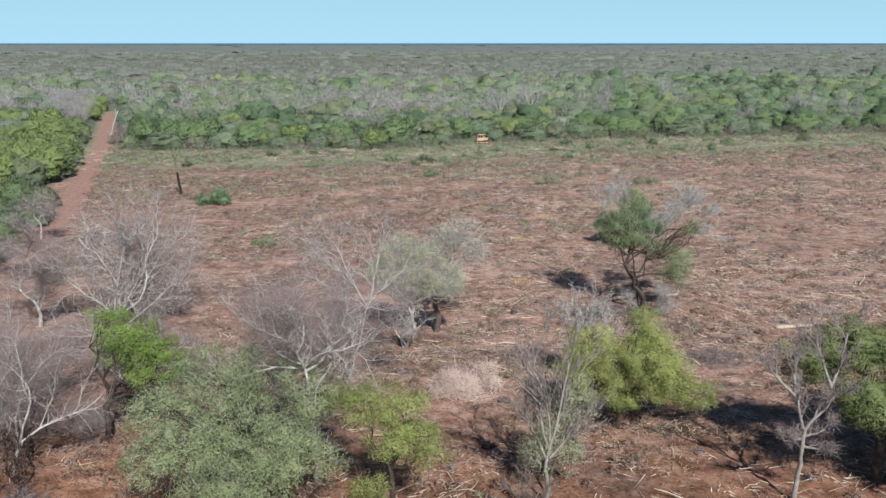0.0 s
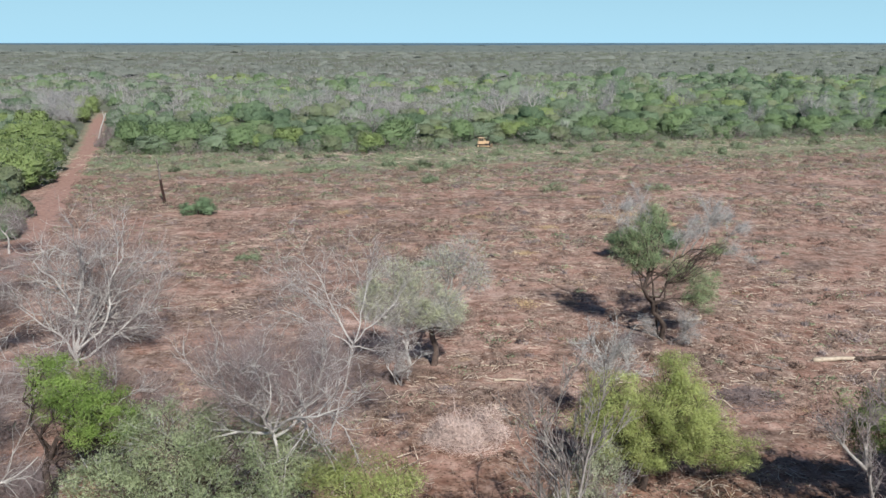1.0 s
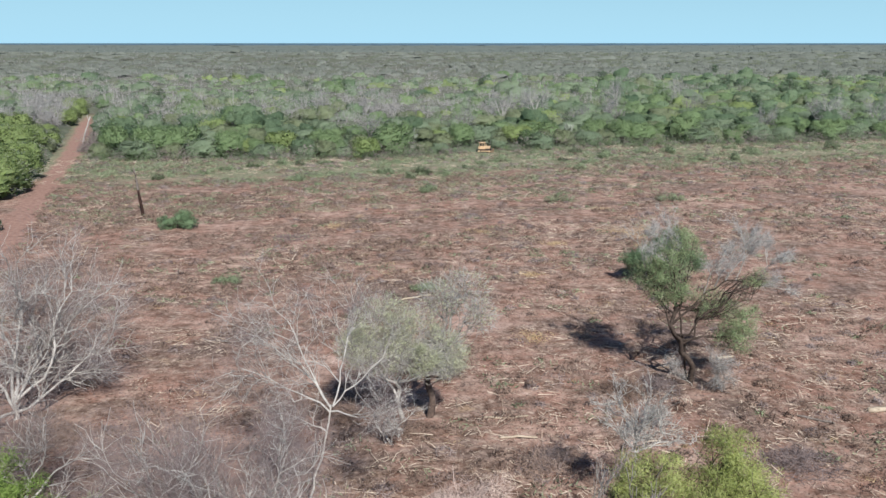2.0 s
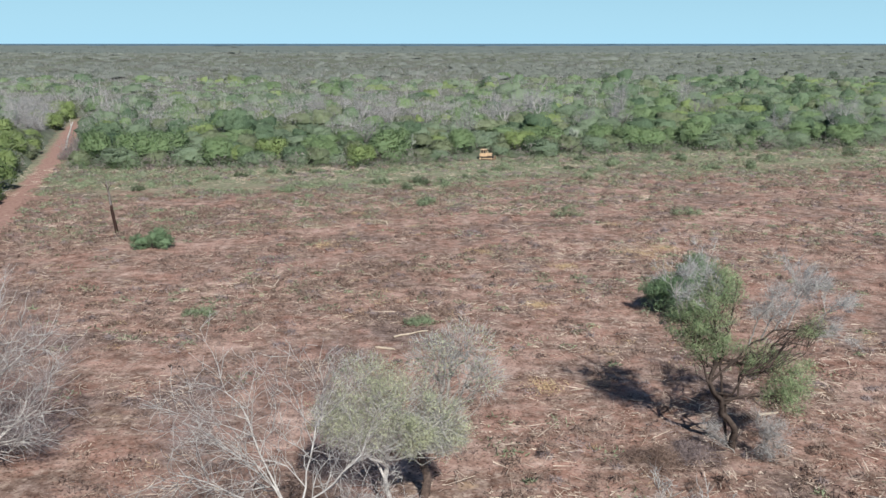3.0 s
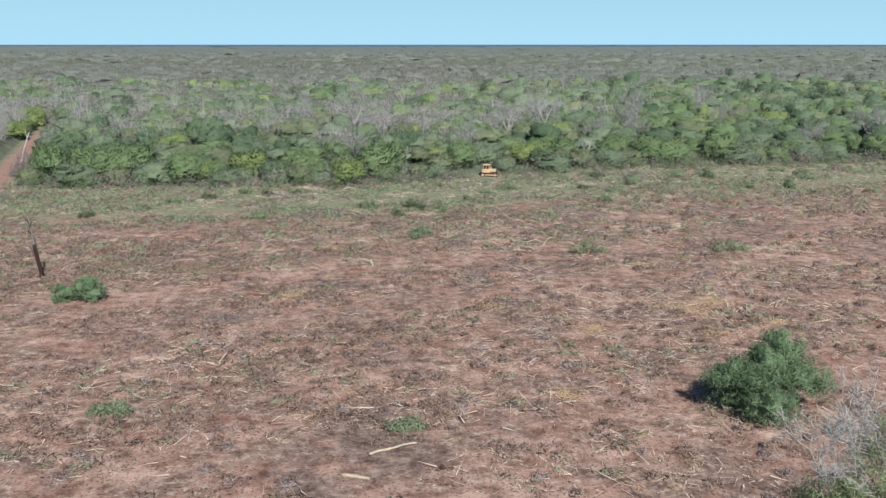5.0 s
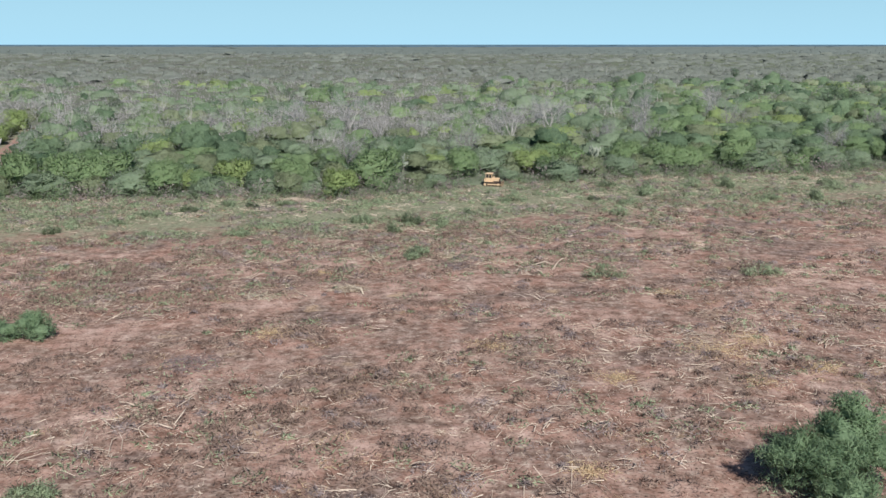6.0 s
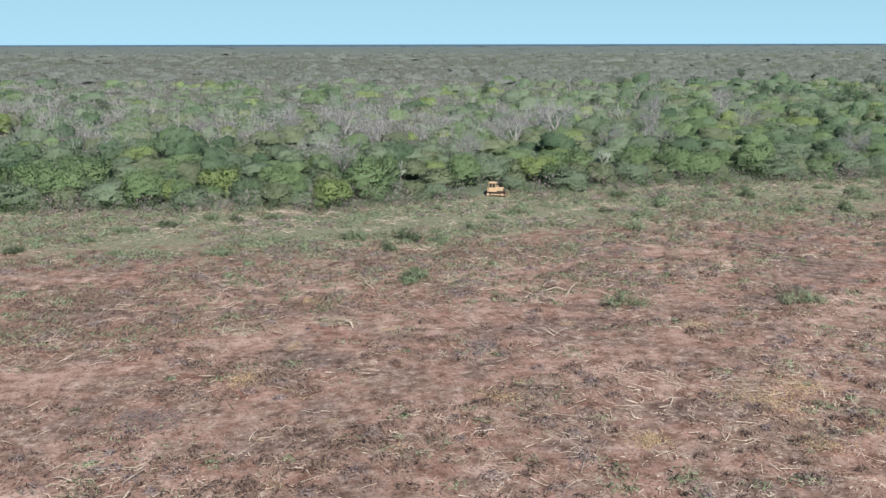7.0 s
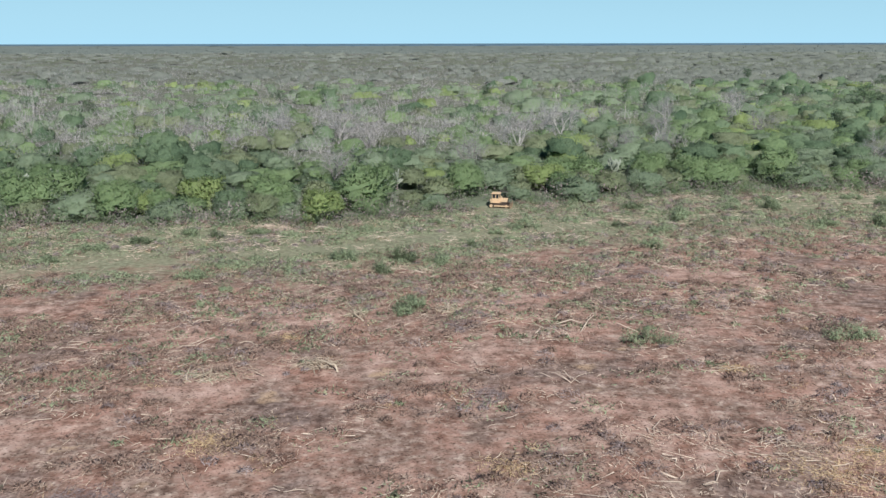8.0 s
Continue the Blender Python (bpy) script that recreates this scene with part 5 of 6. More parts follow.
# kinds of the woods' edge, built once each at the origin of their own root and then repeated
def edge_plants():
    kinds = []
    for k, (leaf, lab, r, h) in enumerate((
            (LEAF_WOOD, "rounded green thorn bush at the woods' edge", 4.0, 5.2), (LEAF_SAGE, "rounded grey-green thorn bush at the woods' edge", 4.2, 5.0),
            (LEAF_FRESH, "fresh green bush at the woods' edge", 3.6, 4.6), (LEAF_OLIVE, "dull olive bush at the woods' edge", 3.8, 4.4), (LEAF_DUSK, "dark green bush at the woods' edge", 3.8, 4.8),
            (LEAF_SAGE, "low grey-green thorn bush at the woods' edge", 4.4, 3.6), (LEAF_WOOD, "broad green thorn bush at the woods' edge", 4.6, 4.2))):
        kinds.append(bush(leaf, lab, r, h, 110 + k))
    for k in range(3):
        kinds.append(bare_tree("bare_tree", (0, 0, 0), [((0, 0, 1.6), (-0.4, 0, 1), 3.4), ((0, 0, 1.6), (0.5, 0.2, 1), 3.6), ((0, 0, 1.4), (0, -0.4, 1), 3.4), ((0, 0, 1.2), (0.8, -0.2, 0.8), 3.0)], BARK_ASH if k else BARK_WHITE, TWIG_WOODS,
                               "leafless tree with pale stem in the woods", 120 + k, 0.085, 2, 1500, 0.8, (4, 6), 0.4, 0.8, crook=0.7, trunk=[(0, 0, 0), (0.1, 0, 0.8), (0, 0, 1.6)], group="bare trees in the woods", width=0.03))
    return kinds


def cactus_thing():
    """A tree cactus: a short stem and many pale columns curving upwards."""
    rng = np.random.default_rng(140)
    root = thing("tree_cactus", (0, 0, 0), "pale blue-grey branching tree cactus among the bushes", "cactus", "tree cacti in the woods")
    piece("stem", tube(bent(rng, (0, 0, 0), (0, 0, 2.4), 5, 0.03), np.linspace(0.26, 0.18, 5), 7, rng), BARK_GREY, root, smooth=True)
    for k in range(40):
        a = rng.uniform(0, 6.28)
        way = np.array([math.cos(a), math.sin(a), 0])
        s = np.array([0, 0, rng.uniform(1.6, 2.5)])
        m = s + way * rng.uniform(0.2, 1.2) + np.array([0, 0, rng.uniform(0.1, 1.2)])
        e = m + way * rng.uniform(0.15, 0.5) + np.array([0, 0, rng.uniform(0.3, 0.9)])
        piece("arm", tube(np.array([s, (s + m) / 2 + np.array([0, 0, -0.08]), m, (m + e) / 2, e]), [0.08, 0.11, 0.13, 0.14, 0.11], 6, rng), CACTUS, root, smooth=True)
    return root


CACTI = [(30.0, 259.4), (36.2, 228.6), (83.7, 301.9), (93.8, 301.9), (107.8, 318.9), (100.1, 276.5), (-69.6, 214.2), (-74.4, 211.3), (-7.0, 213.5)]


def by_machine(x, y):
    """Where the bulldozer stands and what it has pushed clear in front of it."""
    return (x > 4.2) & (x < 18.5) & (y < 207.5)


def woods():
    rng = np.random.default_rng(200)
    kinds = edge_plants()
    used = set()
    # the front of the woods, plant by plant
    x, y = crowd_points(rng, 80, 330, 5.2)
    free = ~by_machine(x, y) & (np.abs(x - road_x(y)) > np.where(y < 300, np.where(x < road_x(y), np.where(y > 125, 6.2, 4.8), 6.5), 0.0))
    free &= np.hypot((x + 87.5) / 5.5, (y - 203) / 7.5) > 1
    for cx, cy in CACTI:
        free &= np.hypot((x - cx) / 4.0, (y - cy + 3.5) / 6.5) > 1
    x, y = x[free], y[free]
    front = np.where(x < road_x(y), np.clip(road_x(y) - 4.5 - x, 0, None), y - edge_y(x))
    order = np.argsort(front + 0.02 * np.abs(x))
    order = order[:250]
    g = green_share(x[order], y[order])
    for i, gi in zip(order, g):
        u = float(patch_value(x[i], y[i], 9.0, 2.0)) if rng.uniform() < 0.6 else rng.uniform()
        k = int(rng.choice([0, 0, 1, 1, 5, 5, 6, 6, 3] + [4] * (rng.uniform() < 0.5) + [2] * (rng.uniform() < 0.25))) if u < gi + 0.1 else int(rng.choice([7, 8, 9]))
        beside = x[i] < road_x(y[i])
        if beside and k < 7:
            k = int(rng.choice([2, 2, 2, 6, 3, 5] if y[i] > 132 else [1, 5, 6, 1, 5, 3]))
        s = rng.uniform(0.62, 1.12) * (1.25 if beside and y[i] > 138 else 1.0)
        m = Matrix.LocRotScale(Vector(on_ground(x[i], y[i], 0.06)), Euler((0, 0, rng.uniform(0, 6.28))), Vector((s * rng.uniform(0.9, 1.15), s * rng.uniform(0.9, 1.15), s * rng.uniform(0.85, 1.15))))
        if k in used:
            copy_thing(kinds[k], m)
        else:
            kinds[k].matrix_world = m
            used.add(k)
    # bushes close beside the near end of the road
    for bx, by, k, s in ((-57.5, 88.0, 5, 0.72), (-61.0, 93.0, 1, 0.80), (-60.2, 99.0, 6, 0.78), (-62.6, 104.5, 5, 0.85), (-62.0, 110.0, 1, 0.82), (-64.6, 115.5, 6, 0.85), (-65.5, 121.0, 3, 0.85)):
        copy_thing(kinds[k], Matrix.LocRotScale(Vector(on_ground(bx, by, 0.06)), Euler((0, 0, by)), Vector((s, s, s * 1.1))))
    # taller bare trees standing out further in
    for k in range(26):
        tx = rng.uniform(-75, 135)
        ty = float(edge_y(tx)) + rng.uniform(14, 90)
        s = rng.uniform(1.2, 1.7)
        copy_thing(kinds[7 + k % 3], Matrix.LocRotScale(Vector(on_ground(tx, ty, 0.06)), Euler((0, 0, rng.uniform(0, 6.28))), Vector((s * 0.9, s * 0.9, s))))
    # tall leafy trees standing out of the woods
    first = leafy_tree("tall_tree", on_ground(152.0, 349.0), [(0, 0, 0), (0.2, 0, 3.0), (0, 0.2, 6.0)],
                       [(-2.4, 0, 8.6, 2.6, 2.4, 2.4), (1.6, 0.4, 9.4, 2.8, 2.6, 2.6), (-0.4, -0.6, 11.4, 2.6, 2.4, 2.0), (3.0, -0.4, 7.4, 2.0, 2.0, 1.8), (-3.4, 0.4, 6.6, 1.8, 1.8, 1.6)],
                       LEAF_DUSK, BARK_ASH, "tall tree with a loose dark green crown above the woods", "tree", 160, 0.22, 2600, 90, 0.22, 0.6, 8, group="tall trees above the woods")
    for tx, ty, s in ((62.0, 366.0, 0.62), (150.0, 420.0, 0.7), (118.0, 300.0, 0.62), (171.0, 372.0, 0.66), (96.0, 470.0, 0.8), (228.0, 470.0, 0.85), (-66.0, 392.0, 0.66), (-116.0, 330.0, 0.66), (22.0, 430.0, 0.6), (194.0, 560.0, 0.9)):
        copy_thing(first, Matrix.LocRotScale(Vector(on_ground(tx, ty, 0.06)), Euler((0, 0, rng.uniform(0, 6.28))), Vector((s * 1.1, s * 1.1, s))))
    rest = np.setdiff1d(np.arange(len(x)), order)
    c = cactus_thing()
    for k, (cx, cy) in enumerate(CACTI):
        m = pose(*on_ground(cx, cy, 0.05), 0, 0, 70 * k) @ Matrix.Diagonal((1.0, 1.0, 1.1, 1))
        if k:
            copy_thing(c, m)
        else:
            c.matrix_world = m

    for nm, mat, count, lab in (("undergrowth", LEAF_SAGE, 800, "low grey-green undergrowth along the woods' edge"), ("fresh_undergrowth", LEAF_WOOD, 600, "low green undergrowth along the woods' edge"), ("dry_undergrowth", TWIG_MAUVE, 700, "low leafless scrub along the woods' edge")):
        ux = rng.uniform(-150, 170, count)
        uy = edge_y(ux) + np.where(rng.uniform(size=count) < 0.8, rng.gamma(2.0, 2.0, count) - 5.0, rng.uniform(0, 42, count))
        ok = (np.abs(ux - road_x(uy)) > 5.0) & ~((ux > 6.5) & (ux < 16.5) & (uy < 206.5))
        ux, uy = ux[ok], uy[ok]
        size = rng.gamma(4.0, 0.25, len(ux))
        low = crown_pieces(rng, ux, uy, 1.3 * size, 1.7 * size, 72, 0.17, 1, 0.55, level=0.6)
        tagged(piece(nm, low, mat), lab, "undergrowth", kind="stuff")
    tagged(piece("woodland_scrub", scrub_layer(rng, 150, 1650), SCRUB, smooth=True), "grey and green tangled scrub under the trees", "undergrowth", kind="stuff")
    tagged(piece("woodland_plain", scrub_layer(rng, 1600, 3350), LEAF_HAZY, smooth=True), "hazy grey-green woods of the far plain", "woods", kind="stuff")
    tagged(piece("woodland_horizon", scrub_layer(rng, 3300, 4700), HAZE_BLUE), "woods along the horizon in the blue-grey of haze", "woods", kind="stuff")
    leaf_sets = {"green": (LEAF_WOOD, []), "grey_green": (LEAF_SAGE, []), "olive": (LEAF_OLIVE, []), "fresh": (LEAF_FRESH, []), "deep": (LEAF_DUSK, []), "distant": (LEAF_FAR_HAZE, []), "hazy": (LEAF_HAZY, [])}
    twig, far_twig, trunk, veil = [], [], [], []
    # from, to, spacing, sprays and their size, twigs and their length and width
    rings = [(0, 45, 5.2, 430, 0.20, 280, 0.9, 0.055), (45, 400, 5.2, 220, 0.24, 180, 1.0, 0.07), (330, 520, 6.4, 70, 0.35, 64, 1.1, 0.11), (520, 900, 7.8, 16, 0.55, 17, 1.5, 0.24),
             (900, 1700, 12.0, 5, 0.9, 6, 2.2, 0.5), (1700, 3300, 26.0, 6, 1.7, 0, 0, 0)]
    for ri, (y0, y1, cell, k, size, kt, tl, tw) in enumerate(rings):
        if ri > 1:
            px, py = crowd_points(rng, y0, y1, cell)
        else:
            depth = np.where(x[rest] < road_x(y[rest]), road_x(y[rest]) - x[rest], y[rest] - edge_y(x[rest]))
            part_of = rest[(depth >= y0) & (depth < y1)]
            px, py = x[part_of], y[part_of]
        n = len(px)
        g = green_share(px, py)
        grow_in = np.clip((py - edge_y(px)) / 60, 0, 1)
        hgt = rng.uniform(3.0, 5.0, n) + 1.8 * grow_in * rng.uniform(0.3, 1.3, n)
        tall = rng.uniform(size=n) < 0.05
        hgt *= np.where(tall, 1.35, 1.0)
        rad = np.minimum(cell, 12) * np.minimum(rng.gamma(8.0, 0.092, n), 1.05) * (1.0, 1.0, 1.0, 1.15, 1.2, 1.0)[ri]
        hgt *= 0.62 + 0.38 * np.clip(rad / 0.66 / np.minimum(cell, 12), 0.3, 2.0)
        hgt *= 0.8 + 0.5 * patch_value(px, py, 13.0, 1.0)
        hgt = np.minimum(hgt, 8.8) if ri == 3 else hgt
        green = np.where(rng.uniform(size=n) < 0.35, patch_value(px, py, 11.0, 2.0), rng.uniform(size=n)) < g
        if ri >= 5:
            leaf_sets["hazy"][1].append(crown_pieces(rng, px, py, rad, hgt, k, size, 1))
            continue
        mix_in = np.where(rng.uniform(size=n) < 0.6, patch_value(px, py, 10.0, 3.0), rng.uniform(size=n))
        kind = np.searchsorted([0.32, 0.64, 0.80, 0.87, 1.0], mix_in)
        kind = np.where((px < road_x(py)) & (py < 260) & (rng.uniform(size=n) < 0.5), 3, kind)
        kind = np.where(tall, 4, kind)
        # from the fourth ring on, leaves and twigs take the haze-tinted colours
        for (nm, (mat, lst)), q in zip(leaf_sets.items(), range(5)):
            s = green & (kind == q)
            if s.any():
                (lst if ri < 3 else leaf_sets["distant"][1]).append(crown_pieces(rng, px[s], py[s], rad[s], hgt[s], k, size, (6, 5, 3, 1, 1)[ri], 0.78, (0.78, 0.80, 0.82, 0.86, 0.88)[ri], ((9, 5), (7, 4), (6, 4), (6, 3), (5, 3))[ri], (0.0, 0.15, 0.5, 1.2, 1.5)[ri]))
        s = ~green
        h2 = hgt[s] * 1.15
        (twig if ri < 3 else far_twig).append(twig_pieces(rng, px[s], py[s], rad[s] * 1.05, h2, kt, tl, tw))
        if ri < 4:
            # a thin veil of leaves among the bare crowns
            veil.append(twig_pieces(rng, px[s], py[s], rad[s], hgt[s] * 0.8, k // 5 + 1, size * 1.3, size * 0.5))
            trunk.append(trunk_pieces(rng, px[s], py[s], h2, (0.08, 0.09, 0.11, 0.14)[ri], (0.40, 0.36, 0.25, 0.12)[ri], (6, 6, 4, 2)[ri]))
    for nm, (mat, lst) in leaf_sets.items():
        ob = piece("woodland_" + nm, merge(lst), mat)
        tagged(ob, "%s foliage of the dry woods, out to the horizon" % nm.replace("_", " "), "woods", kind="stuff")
    tagged(piece("woodland_veil", merge(veil), LEAF_OLIVE), "thin olive leaves among the bare crowns", "woods", kind="stuff")
    tagged(piece("woodland_twigs", merge(twig), TWIG_WOODS), "mauve-grey leafless twigs of the dry woods", "woods", kind="stuff")
    tagged(piece("woodland_far_twigs", merge(far_twig), TWIG_FAR_HAZE), "hazy mauve-grey leafless crowns of the far woods", "woods", kind="stuff")
    tagged(piece("woodland_trunks", merge(trunk), BARK_WHITE), "pale trunks and boughs of bare trees in the woods", "woods", kind="stuff")


# ---- litter of the clearing ----
def clearing_points(rng, n, y0=18.0, y1=232.0, half=0.66):
    x = rng.uniform(-115, 150, n * 2)
    y = rng.uniform(y0, y1, n * 2)
    keep = ~in_woods(x, y) & (np.abs(x) < half * y + 20) & (np.abs(x - road_x(y)) > 2.2) & (x > road_x(y))
    keep &= ~((x > 7.2) & (x < 15.2) & (y > 196.5))
    keep &= rng.uniform(size=2 * n) < 0.50 + 0.45 * wave(x, y, 0.21, 0.33, 1.0) + 0.35 * wave(x, y, 0.063, 0.11, 2.3)
    return x[keep][:n], y[keep][:n]


def mounds(rng, n, k, length, width, rad, hgt, y0=18.0, y1=232.0, near_edge=None, x1=None, fall=2):
    """Low tufts of dry brush or weeds, k blades each."""
    x, y = clearing_points(rng, n, y0, y1)
    if x1 is not None:
        x, y = x[x < x1], y[x < x1]
    if near_edge is not None:
        d = edge_y(x) - y
        s = rng.uniform(size=len(x)) < np.clip((near_edge / np.maximum(d, 1.0)) ** fall, 0.005, 1.0)
        x, y = x[s], y[s]
    m = len(x)
    r = rad * rng.gamma(4.0, 0.25, m)
    hg = hgt * (0.4 + 0.6 * r / rad)
    own = rng.uniform(0, 1, m)
    a = rng.uniform(0, 2 * math.pi, (m, k))
    q = np.sqrt(rng.uniform(0, 1, (m, k)))
    px, py = x[:, None] + np.cos(a) * q * r[:, None] * 1.4, y[:, None] + np.sin(a) * q * r[:, None]
    pz = ground_z(px, py) + hg[:, None] * (1 - q * q) * rng.uniform(0.4, 1, (m, k))
    p = np.stack([px, py, pz], -1).reshape(-1, 3)
    d = unit(rng.normal(size=p.shape) * np.array([1, 1, 0.5]) + np.array([0, 0, 0.4]))
    v, f = slivers(rng, p, d, length * rng.uniform(0.5, 1.5, len(p)), width)
    out = np.stack([np.cos(a) * q, np.sin(a) * q, 0.75 + 0 * q], -1).reshape(-1, 3)
    nor = np.repeat(unit(unit(out) + 0.4 * rng.normal(size=p.shape)), 3, 0)
    return facing(v, f) + (np.repeat(own, 3 * k), nor)


def litter():
    rng = np.random.default_rng(300)
    x, y = clearing_points(rng, 5200)
    n = len(x)
    ln = 0.25 + 0.7 * rng.gamma(1.3, 0.5, n)
    a = rng.uniform(0, 6.28, n)
    r = 0.012 + 0.010 * ln * rng.uniform(0.4, 1.4, n)
    p0 = np.stack([x, y, ground_z(x, y) + 0.05], 1)
    p1 = p0 + np.stack([np.cos(a) * ln, np.sin(a) * ln, np.abs(rng.normal(size=n)) * 0.12 * ln], 1)
    # splintered bunches: crooked sticks thrown together, roughly one way
    hx, hy = clearing_points(rng, 1900)
    k = 6
    ex = rng.uniform(-95, 130, 420)
    ey = edge_y(ex) - rng.uniform(0.5, 34, 420)
    hx, hy = np.concatenate([hx, ex]), np.concatenate([hy, ey])
    ha = np.repeat(rng.uniform(0, 6.28, len(hx)), k) + rng.normal(size=len(hx) * k) * 0.6
    hr = np.repeat(rng.gamma(3.0, 0.22, len(hx)), k)
    hx, hy = np.repeat(hx, k) + rng.normal(size=len(ha)) * hr * 0.8, np.repeat(hy, k) + rng.normal(size=len(ha)) * hr * 0.5
    hl = hr * rng.uniform(0.3, 1.2, len(ha))
    q0 = np.stack([hx, hy, ground_z(hx, hy) + 0.05 + 0.12 * rng.uniform(size=len(ha))], 1)
    q1 = q0 + np.stack([np.cos(ha) * hl, np.sin(ha) * hl, 0.25 * hl * np.abs(rng.normal(size=len(ha)))], 1) * 0.6
    hb = ha + rng.normal(size=len(ha)) * 0.5
    q2 = q1 + np.stack([np.cos(hb) * hl, np.sin(hb) * hl, 0.2 * hl * rng.normal(size=len(ha))], 1) * 0.5
    hw = 0.018 + 0.022 * hl
    p0, p1 = np.concatenate([p0, q0, q1]), np.concatenate([p1, q1, q2])
    r, r2 = np.concatenate([r, hw, hw * 0.8]), np.concatenate([r * 0.5, hw * 0.8, hw * 0.3])
    tone = rng.uniform(0.3, 1.3, len(ha))
    wood = np.repeat(np.concatenate([rng.uniform(0, 0.8, n), tone, tone]), 6)
    tagged(piece("broken_wood", prisms(rng, p0, p1, r, r2) + (wood,), STICK), "pale broken sticks and split wood scattered over the clearing", "debris", kind="stuff")

    fx, fy = clearing_points(rng, 900)
    along = rng.uniform(-90, 125, 260)
    fx, fy = np.concatenate([fx, along]), np.concatenate([fy, edge_y(along) - 0.5 - rng.gamma(1.5, 7.0, 260)])
    k = 6
    fa = np.repeat(rng.uniform(0, 6.28, len(fx)), k) + rng.normal(size=len(fx) * k) * 1.1
    fl = np.repeat(rng.uniform(0.4, 1.2, len(fx)), k) * rng.uniform(0.3, 1.2, len(fa))
    f0 = np.stack([np.repeat(fx, k) + rng.normal(size=len(fa)) * 0.5, np.repeat(fy, k) + rng.normal(size=len(fa)) * 0.35, 0 * fa + 0.08], 1)
    f0[:, 2] += ground_z(f0[:, 0], f0[:, 1])
    f1 = f0 + np.stack([np.cos(fa) * fl, np.sin(fa) * fl, fl * rng.uniform(0.0, 0.3, len(fa))], 1)
    fb = fa + rng.normal(size=len(fa)) * 0.6
    f2 = f1 + np.stack([np.cos(fb) * fl, np.sin(fb) * fl, 0.12 * fl * rng.normal(size=len(fa))], 1) * 0.7
    thick = 0.014 + 0.016 * fl
    tone = np.repeat(np.tile(np.repeat(rng.uniform(0.2, 1.5, len(fx)), k), 2), 6)
    tagged(piece("root_fans", prisms(rng, np.concatenate([f0, f1]), np.concatenate([f1, f2]), np.concatenate([thick, thick * 0.8]), np.concatenate([thick * 0.8, thick * 0.3])) + (tone,), STICK), "crooked bunches of pale roots and sticks on the soil", "debris", kind="stuff")

    def strewn(n, length, width, lo, hi, y0=18.0, y1=232.0):
        x, y = clearing_points(rng, n, y0, y1)
        p = np.stack([x, y, ground_z(x, y) + rng.uniform(0.02, 0.14, len(x))], 1)
        d = unit(np.stack([rng.normal(size=len(x)), rng.normal(size=len(x)), 0.25 * rng.normal(size=len(x))], 1))
        v, f = slivers(rng, p, d, length * rng.gamma(3.0, 0.33, len(x)), width)
        nor = np.repeat(unit(np.array([0, 0, 1.0]) + 0.35 * rng.normal(size=p.shape)), 3, 0)
        return facing(v, f) + (np.repeat(rng.uniform(lo, hi, len(x)), 3), nor)

    def by_edge(n):
        x = rng.uniform(-84, 130, n)
        y = edge_y(x) - 0.5 - rng.gamma(1.6, 5.0, n)
        clear = (x < 4) | (x > 20)
        return x[clear], y[clear]

    def bunches(n, k, length, width, lo, hi, y0=18.0, y1=232.0):
        """Thin sticks thrown down in loose bunches, each bunch roughly one way."""
        x, y = clearing_points(rng, n, y0, y1) if y0 is not None else by_edge(n)
        m = len(x) * k
        size = np.repeat(rng.gamma(3.0, 0.33, len(x)), k)
        way = np.repeat(rng.uniform(0, 6.28, len(x)), k) + 0.55 * rng.normal(size=m)
        px, py = np.repeat(x, k) + rng.normal(size=m) * size * 0.7, np.repeat(y, k) + rng.normal(size=m) * size * 0.45
        p = np.stack([px, py, ground_z(px, py) + rng.uniform(0.04, 0.2, m)], 1)
        d = unit(np.stack([np.cos(way), np.sin(way), 0.18 * rng.normal(size=m)], 1))
        v, f = slivers(rng, p, d, length * size * rng.uniform(0.4, 1.3, m), width * rng.uniform(0.6, 1.4, m))
        nor = np.repeat(unit(np.array([0, -0.25, 1.0]) + 0.3 * rng.normal(size=p.shape)), 3, 0)
        return facing(v, f) + (np.repeat(np.repeat(rng.uniform(lo, hi, len(x)), k), 3), nor)

    tagged(piece("brown_litter", strewn(52000, 0.42, 0.055, 0.0, 0.9), TWIG_BROWN), "brown leaf and twig litter on red soil", "debris", kind="stuff")
    tagged(piece("pale_litter", strewn(26000, 0.40, 0.045, 0.0, 1.0), TWIG_PINK), "pinkish bark chips and dead twigs on the soil", "debris", kind="stuff")
    tagged(piece("splinters", strewn(30000, 0.85, 0.034, 0.2, 1.1), STICK), "thin pale splinters and broken twigs over the soil", "debris", kind="stuff")
    tagged(piece("stick_bunches", merge([bunches(8200, 7, 0.72, 0.055, 0.5, 1.7), bunches(1500, 9, 1.1, 0.055, 0.0, 1.3), bunches(460, 11, 1.05, 0.065, 0.7, 1.8, None)]), STICK), "loose bunches of pale thin sticks lying over the clearing", "debris", kind="stuff")
    near = merge([strewn(24000, 0.55, 0.024, 0.2, 1.3, 24.0, 80.0), strewn(1600, 1.3, 0.040, 0.5, 1.4, 24.0, 90.0)])
    tagged(piece("fine_splinters", near, STICK), "fine pale twigs strewn between the standing trees", "debris", kind="stuff")
    tagged(piece("dark_twigs", strewn(14000, 0.8, 0.030, -0.3, 0.4, 24.0, 84.0), TWIG_BROWN), "dark fallen twigs between the standing trees", "debris", kind="stuff")
    tagged(piece("leaf_litter", strewn(16000, 0.30, 0.050, 0.0, 0.7, 24.0, 80.0), TWIG_BROWN), "brown dead leaves between the standing trees", "debris", kind="stuff")
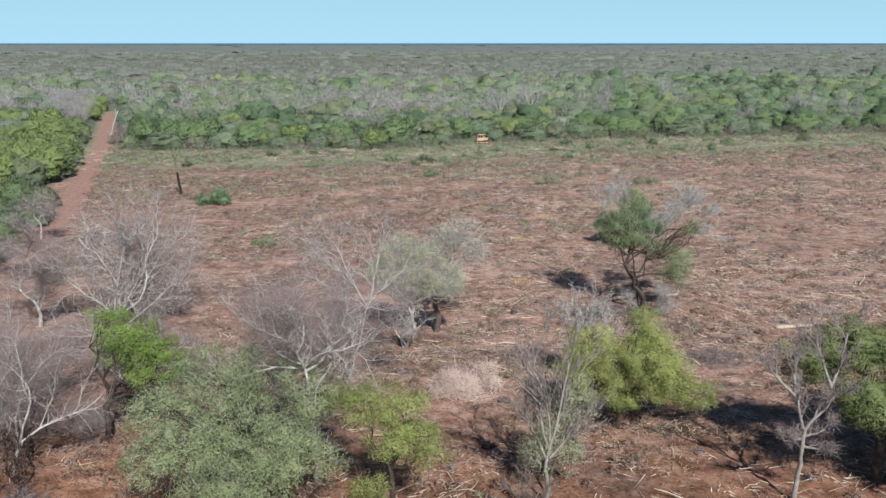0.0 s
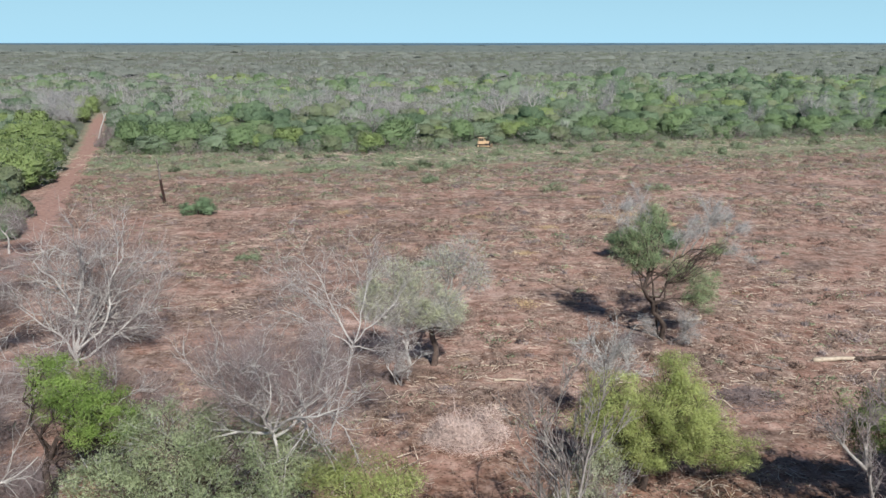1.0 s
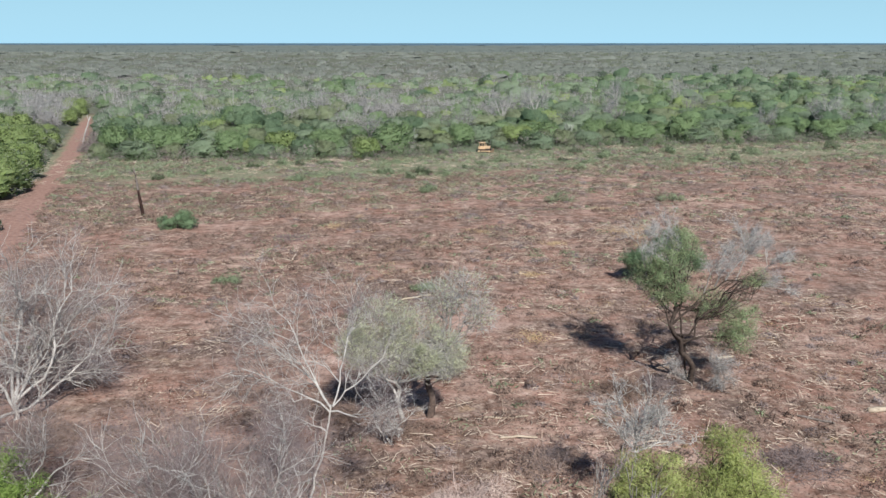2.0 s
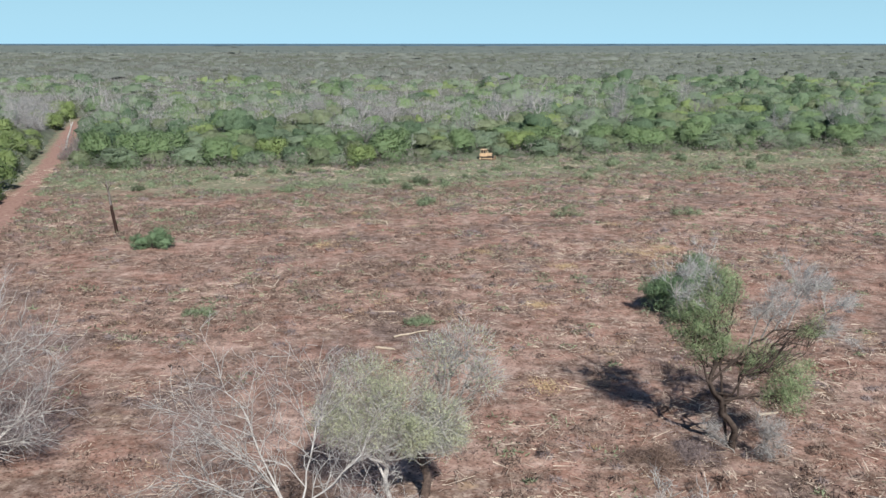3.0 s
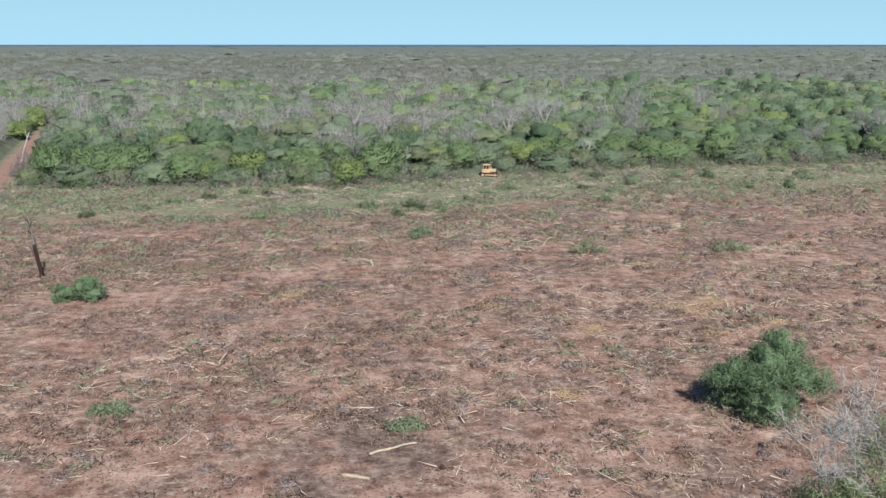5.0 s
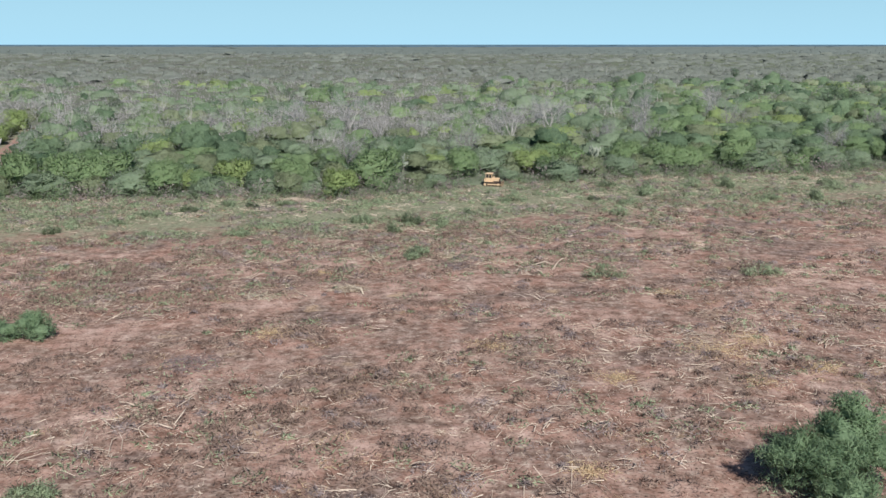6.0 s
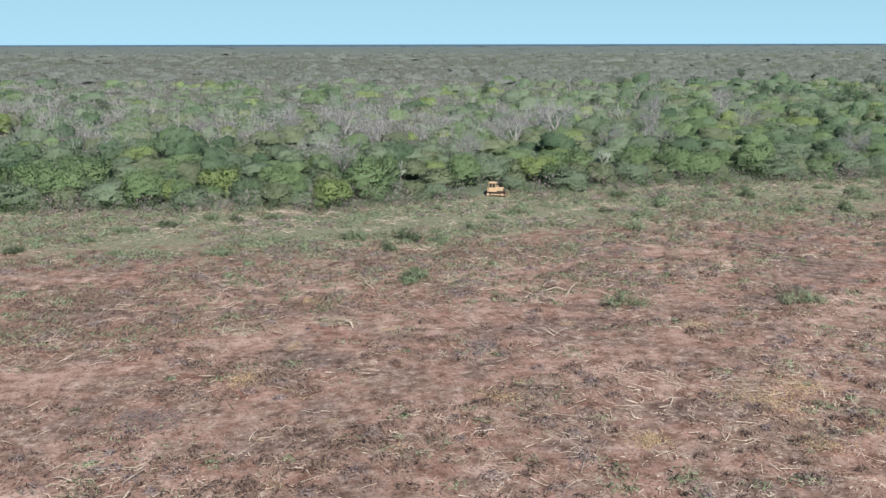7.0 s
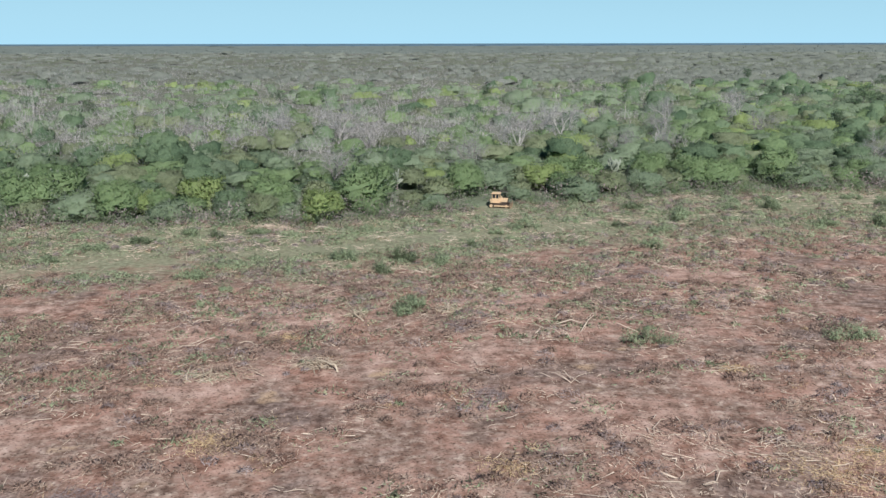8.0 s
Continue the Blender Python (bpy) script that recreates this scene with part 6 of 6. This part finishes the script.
    tagged(piece("trampled_brush", mounds(rng, 900, 110, 0.40, 0.03, 0.66, 0.8, 24.0, 80.0), TWIG_BROWN), "brown trampled brush between the standing trees", "debris", kind="stuff")
    tagged(piece("mauve_brush", mounds(rng, 3500, 80, 0.42, 0.05, 0.85, 0.45, 84.0, 165.0, x1=2.0), TWIG_BROWN), "dusky crushed twigs on the side of the clearing by the road", "debris", kind="stuff")
    tagged(piece("brush_tufts", mounds(rng, 620, 190, 0.42, 0.055, 1.15, 0.7), TWIG_BROWN), "larger brown clumps of crushed dry brush", "debris", kind="stuff")
    tagged(piece("dry_brush", mounds(rng, 3900, 64, 0.36, 0.07, 0.66, 0.65), TWIG_BROWN), "low brown tufts of crushed dry brush", "debris", kind="stuff")
    tagged(piece("grey_brush", mounds(rng, 1900, 90, 0.38, 0.05, 0.66, 0.5), TWIG_MAUVE), "low mauve-grey tufts of crushed twigs", "debris", kind="stuff")
    tagged(piece("dry_grass", mounds(rng, 700, 46, 0.36, 0.045, 0.8, 0.2), STRAW), "straw-yellow tufts of dead grass", "grass", kind="stuff")
    tagged(piece("weed_clumps", mounds(rng, 4600, 100, 0.40, 0.10, 1.2, 0.8, near_edge=28.0, fall=5), LEAF_SHRUB), "grey-green clumps of regrowth before the woods", "grass", kind="stuff")
    tagged(piece("dry_clumps", mounds(rng, 1100, 100, 0.42, 0.05, 1.0, 0.7, 150.0, near_edge=30.0), TWIG_MAUVE), "mauve-grey clumps of dry twigs before the woods", "debris", kind="stuff")
    got = []
    for sx, sy, sr in ((26.8, 121.0, 3.2), (30.5, 123.5, 2.4), (-14.9, 125.2, 2.2), (5.8, 122.0, 1.8), (16.0, 115.2, 1.8), (27.6, 114.4, 1.6), (26.6, 137.3, 1.4), (9.0, 81.6, 1.8), (11.0, 101.0, 1.6), (-13.2, 144.4, 1.2), (34.0, 117.0, 1.8)):
        n = int(260 * sr)
        q, a = np.sqrt(rng.uniform(0, 1, n)) * (0.7 + 0.3 * rng.normal(size=n)), rng.uniform(0, 6.28, n)
        px, py = sx + np.cos(a) * q * sr * 1.3, sy + np.sin(a) * q * sr
        p = np.stack([px, py, ground_z(px, py) + 0.04 + 0.1 * rng.uniform(size=n)], 1)
        v, f = slivers(rng, p, unit(rng.normal(size=p.shape) * np.array([1, 1, 0.35]) + np.array([0, 0, 0.2])), 0.36 * rng.uniform(0.5, 1.5, n), 0.05)
        got.append((v, f, np.repeat(rng.uniform(0, 1, n), 3)))
    tagged(piece("straw_patches", merge(got), STRAW), "patches of shredded yellow straw on the soil", "debris", kind="stuff")
    tagged(piece("weeds", mounds(rng, 16000, 38, 0.36, 0.10, 1.0, 0.35, near_edge=34.0), WEED), "low green weeds and regrowth in the clearing", "grass", kind="stuff")



def distance():
    """The last dark line of woods along the horizon, haze put in as its blue-grey colour."""
    a = np.linspace(-0.9, 0.9, 60)
    low, high = [np.stack([np.sin(a) * 4750, np.cos(a) * 4750, z + 0 * a], 1) for z in (8.0, 25.0)]
    i = np.arange(59)
    ob = piece("backdrop", (np.concatenate([low, high]), np.stack([i, i + 1, i + 61, i + 60], 1)), HAZE_BLUE)
    tagged(ob, "line of woods at the horizon in haze blue-grey", "backdrop", kind="structure")


distance()
woods()
litter()
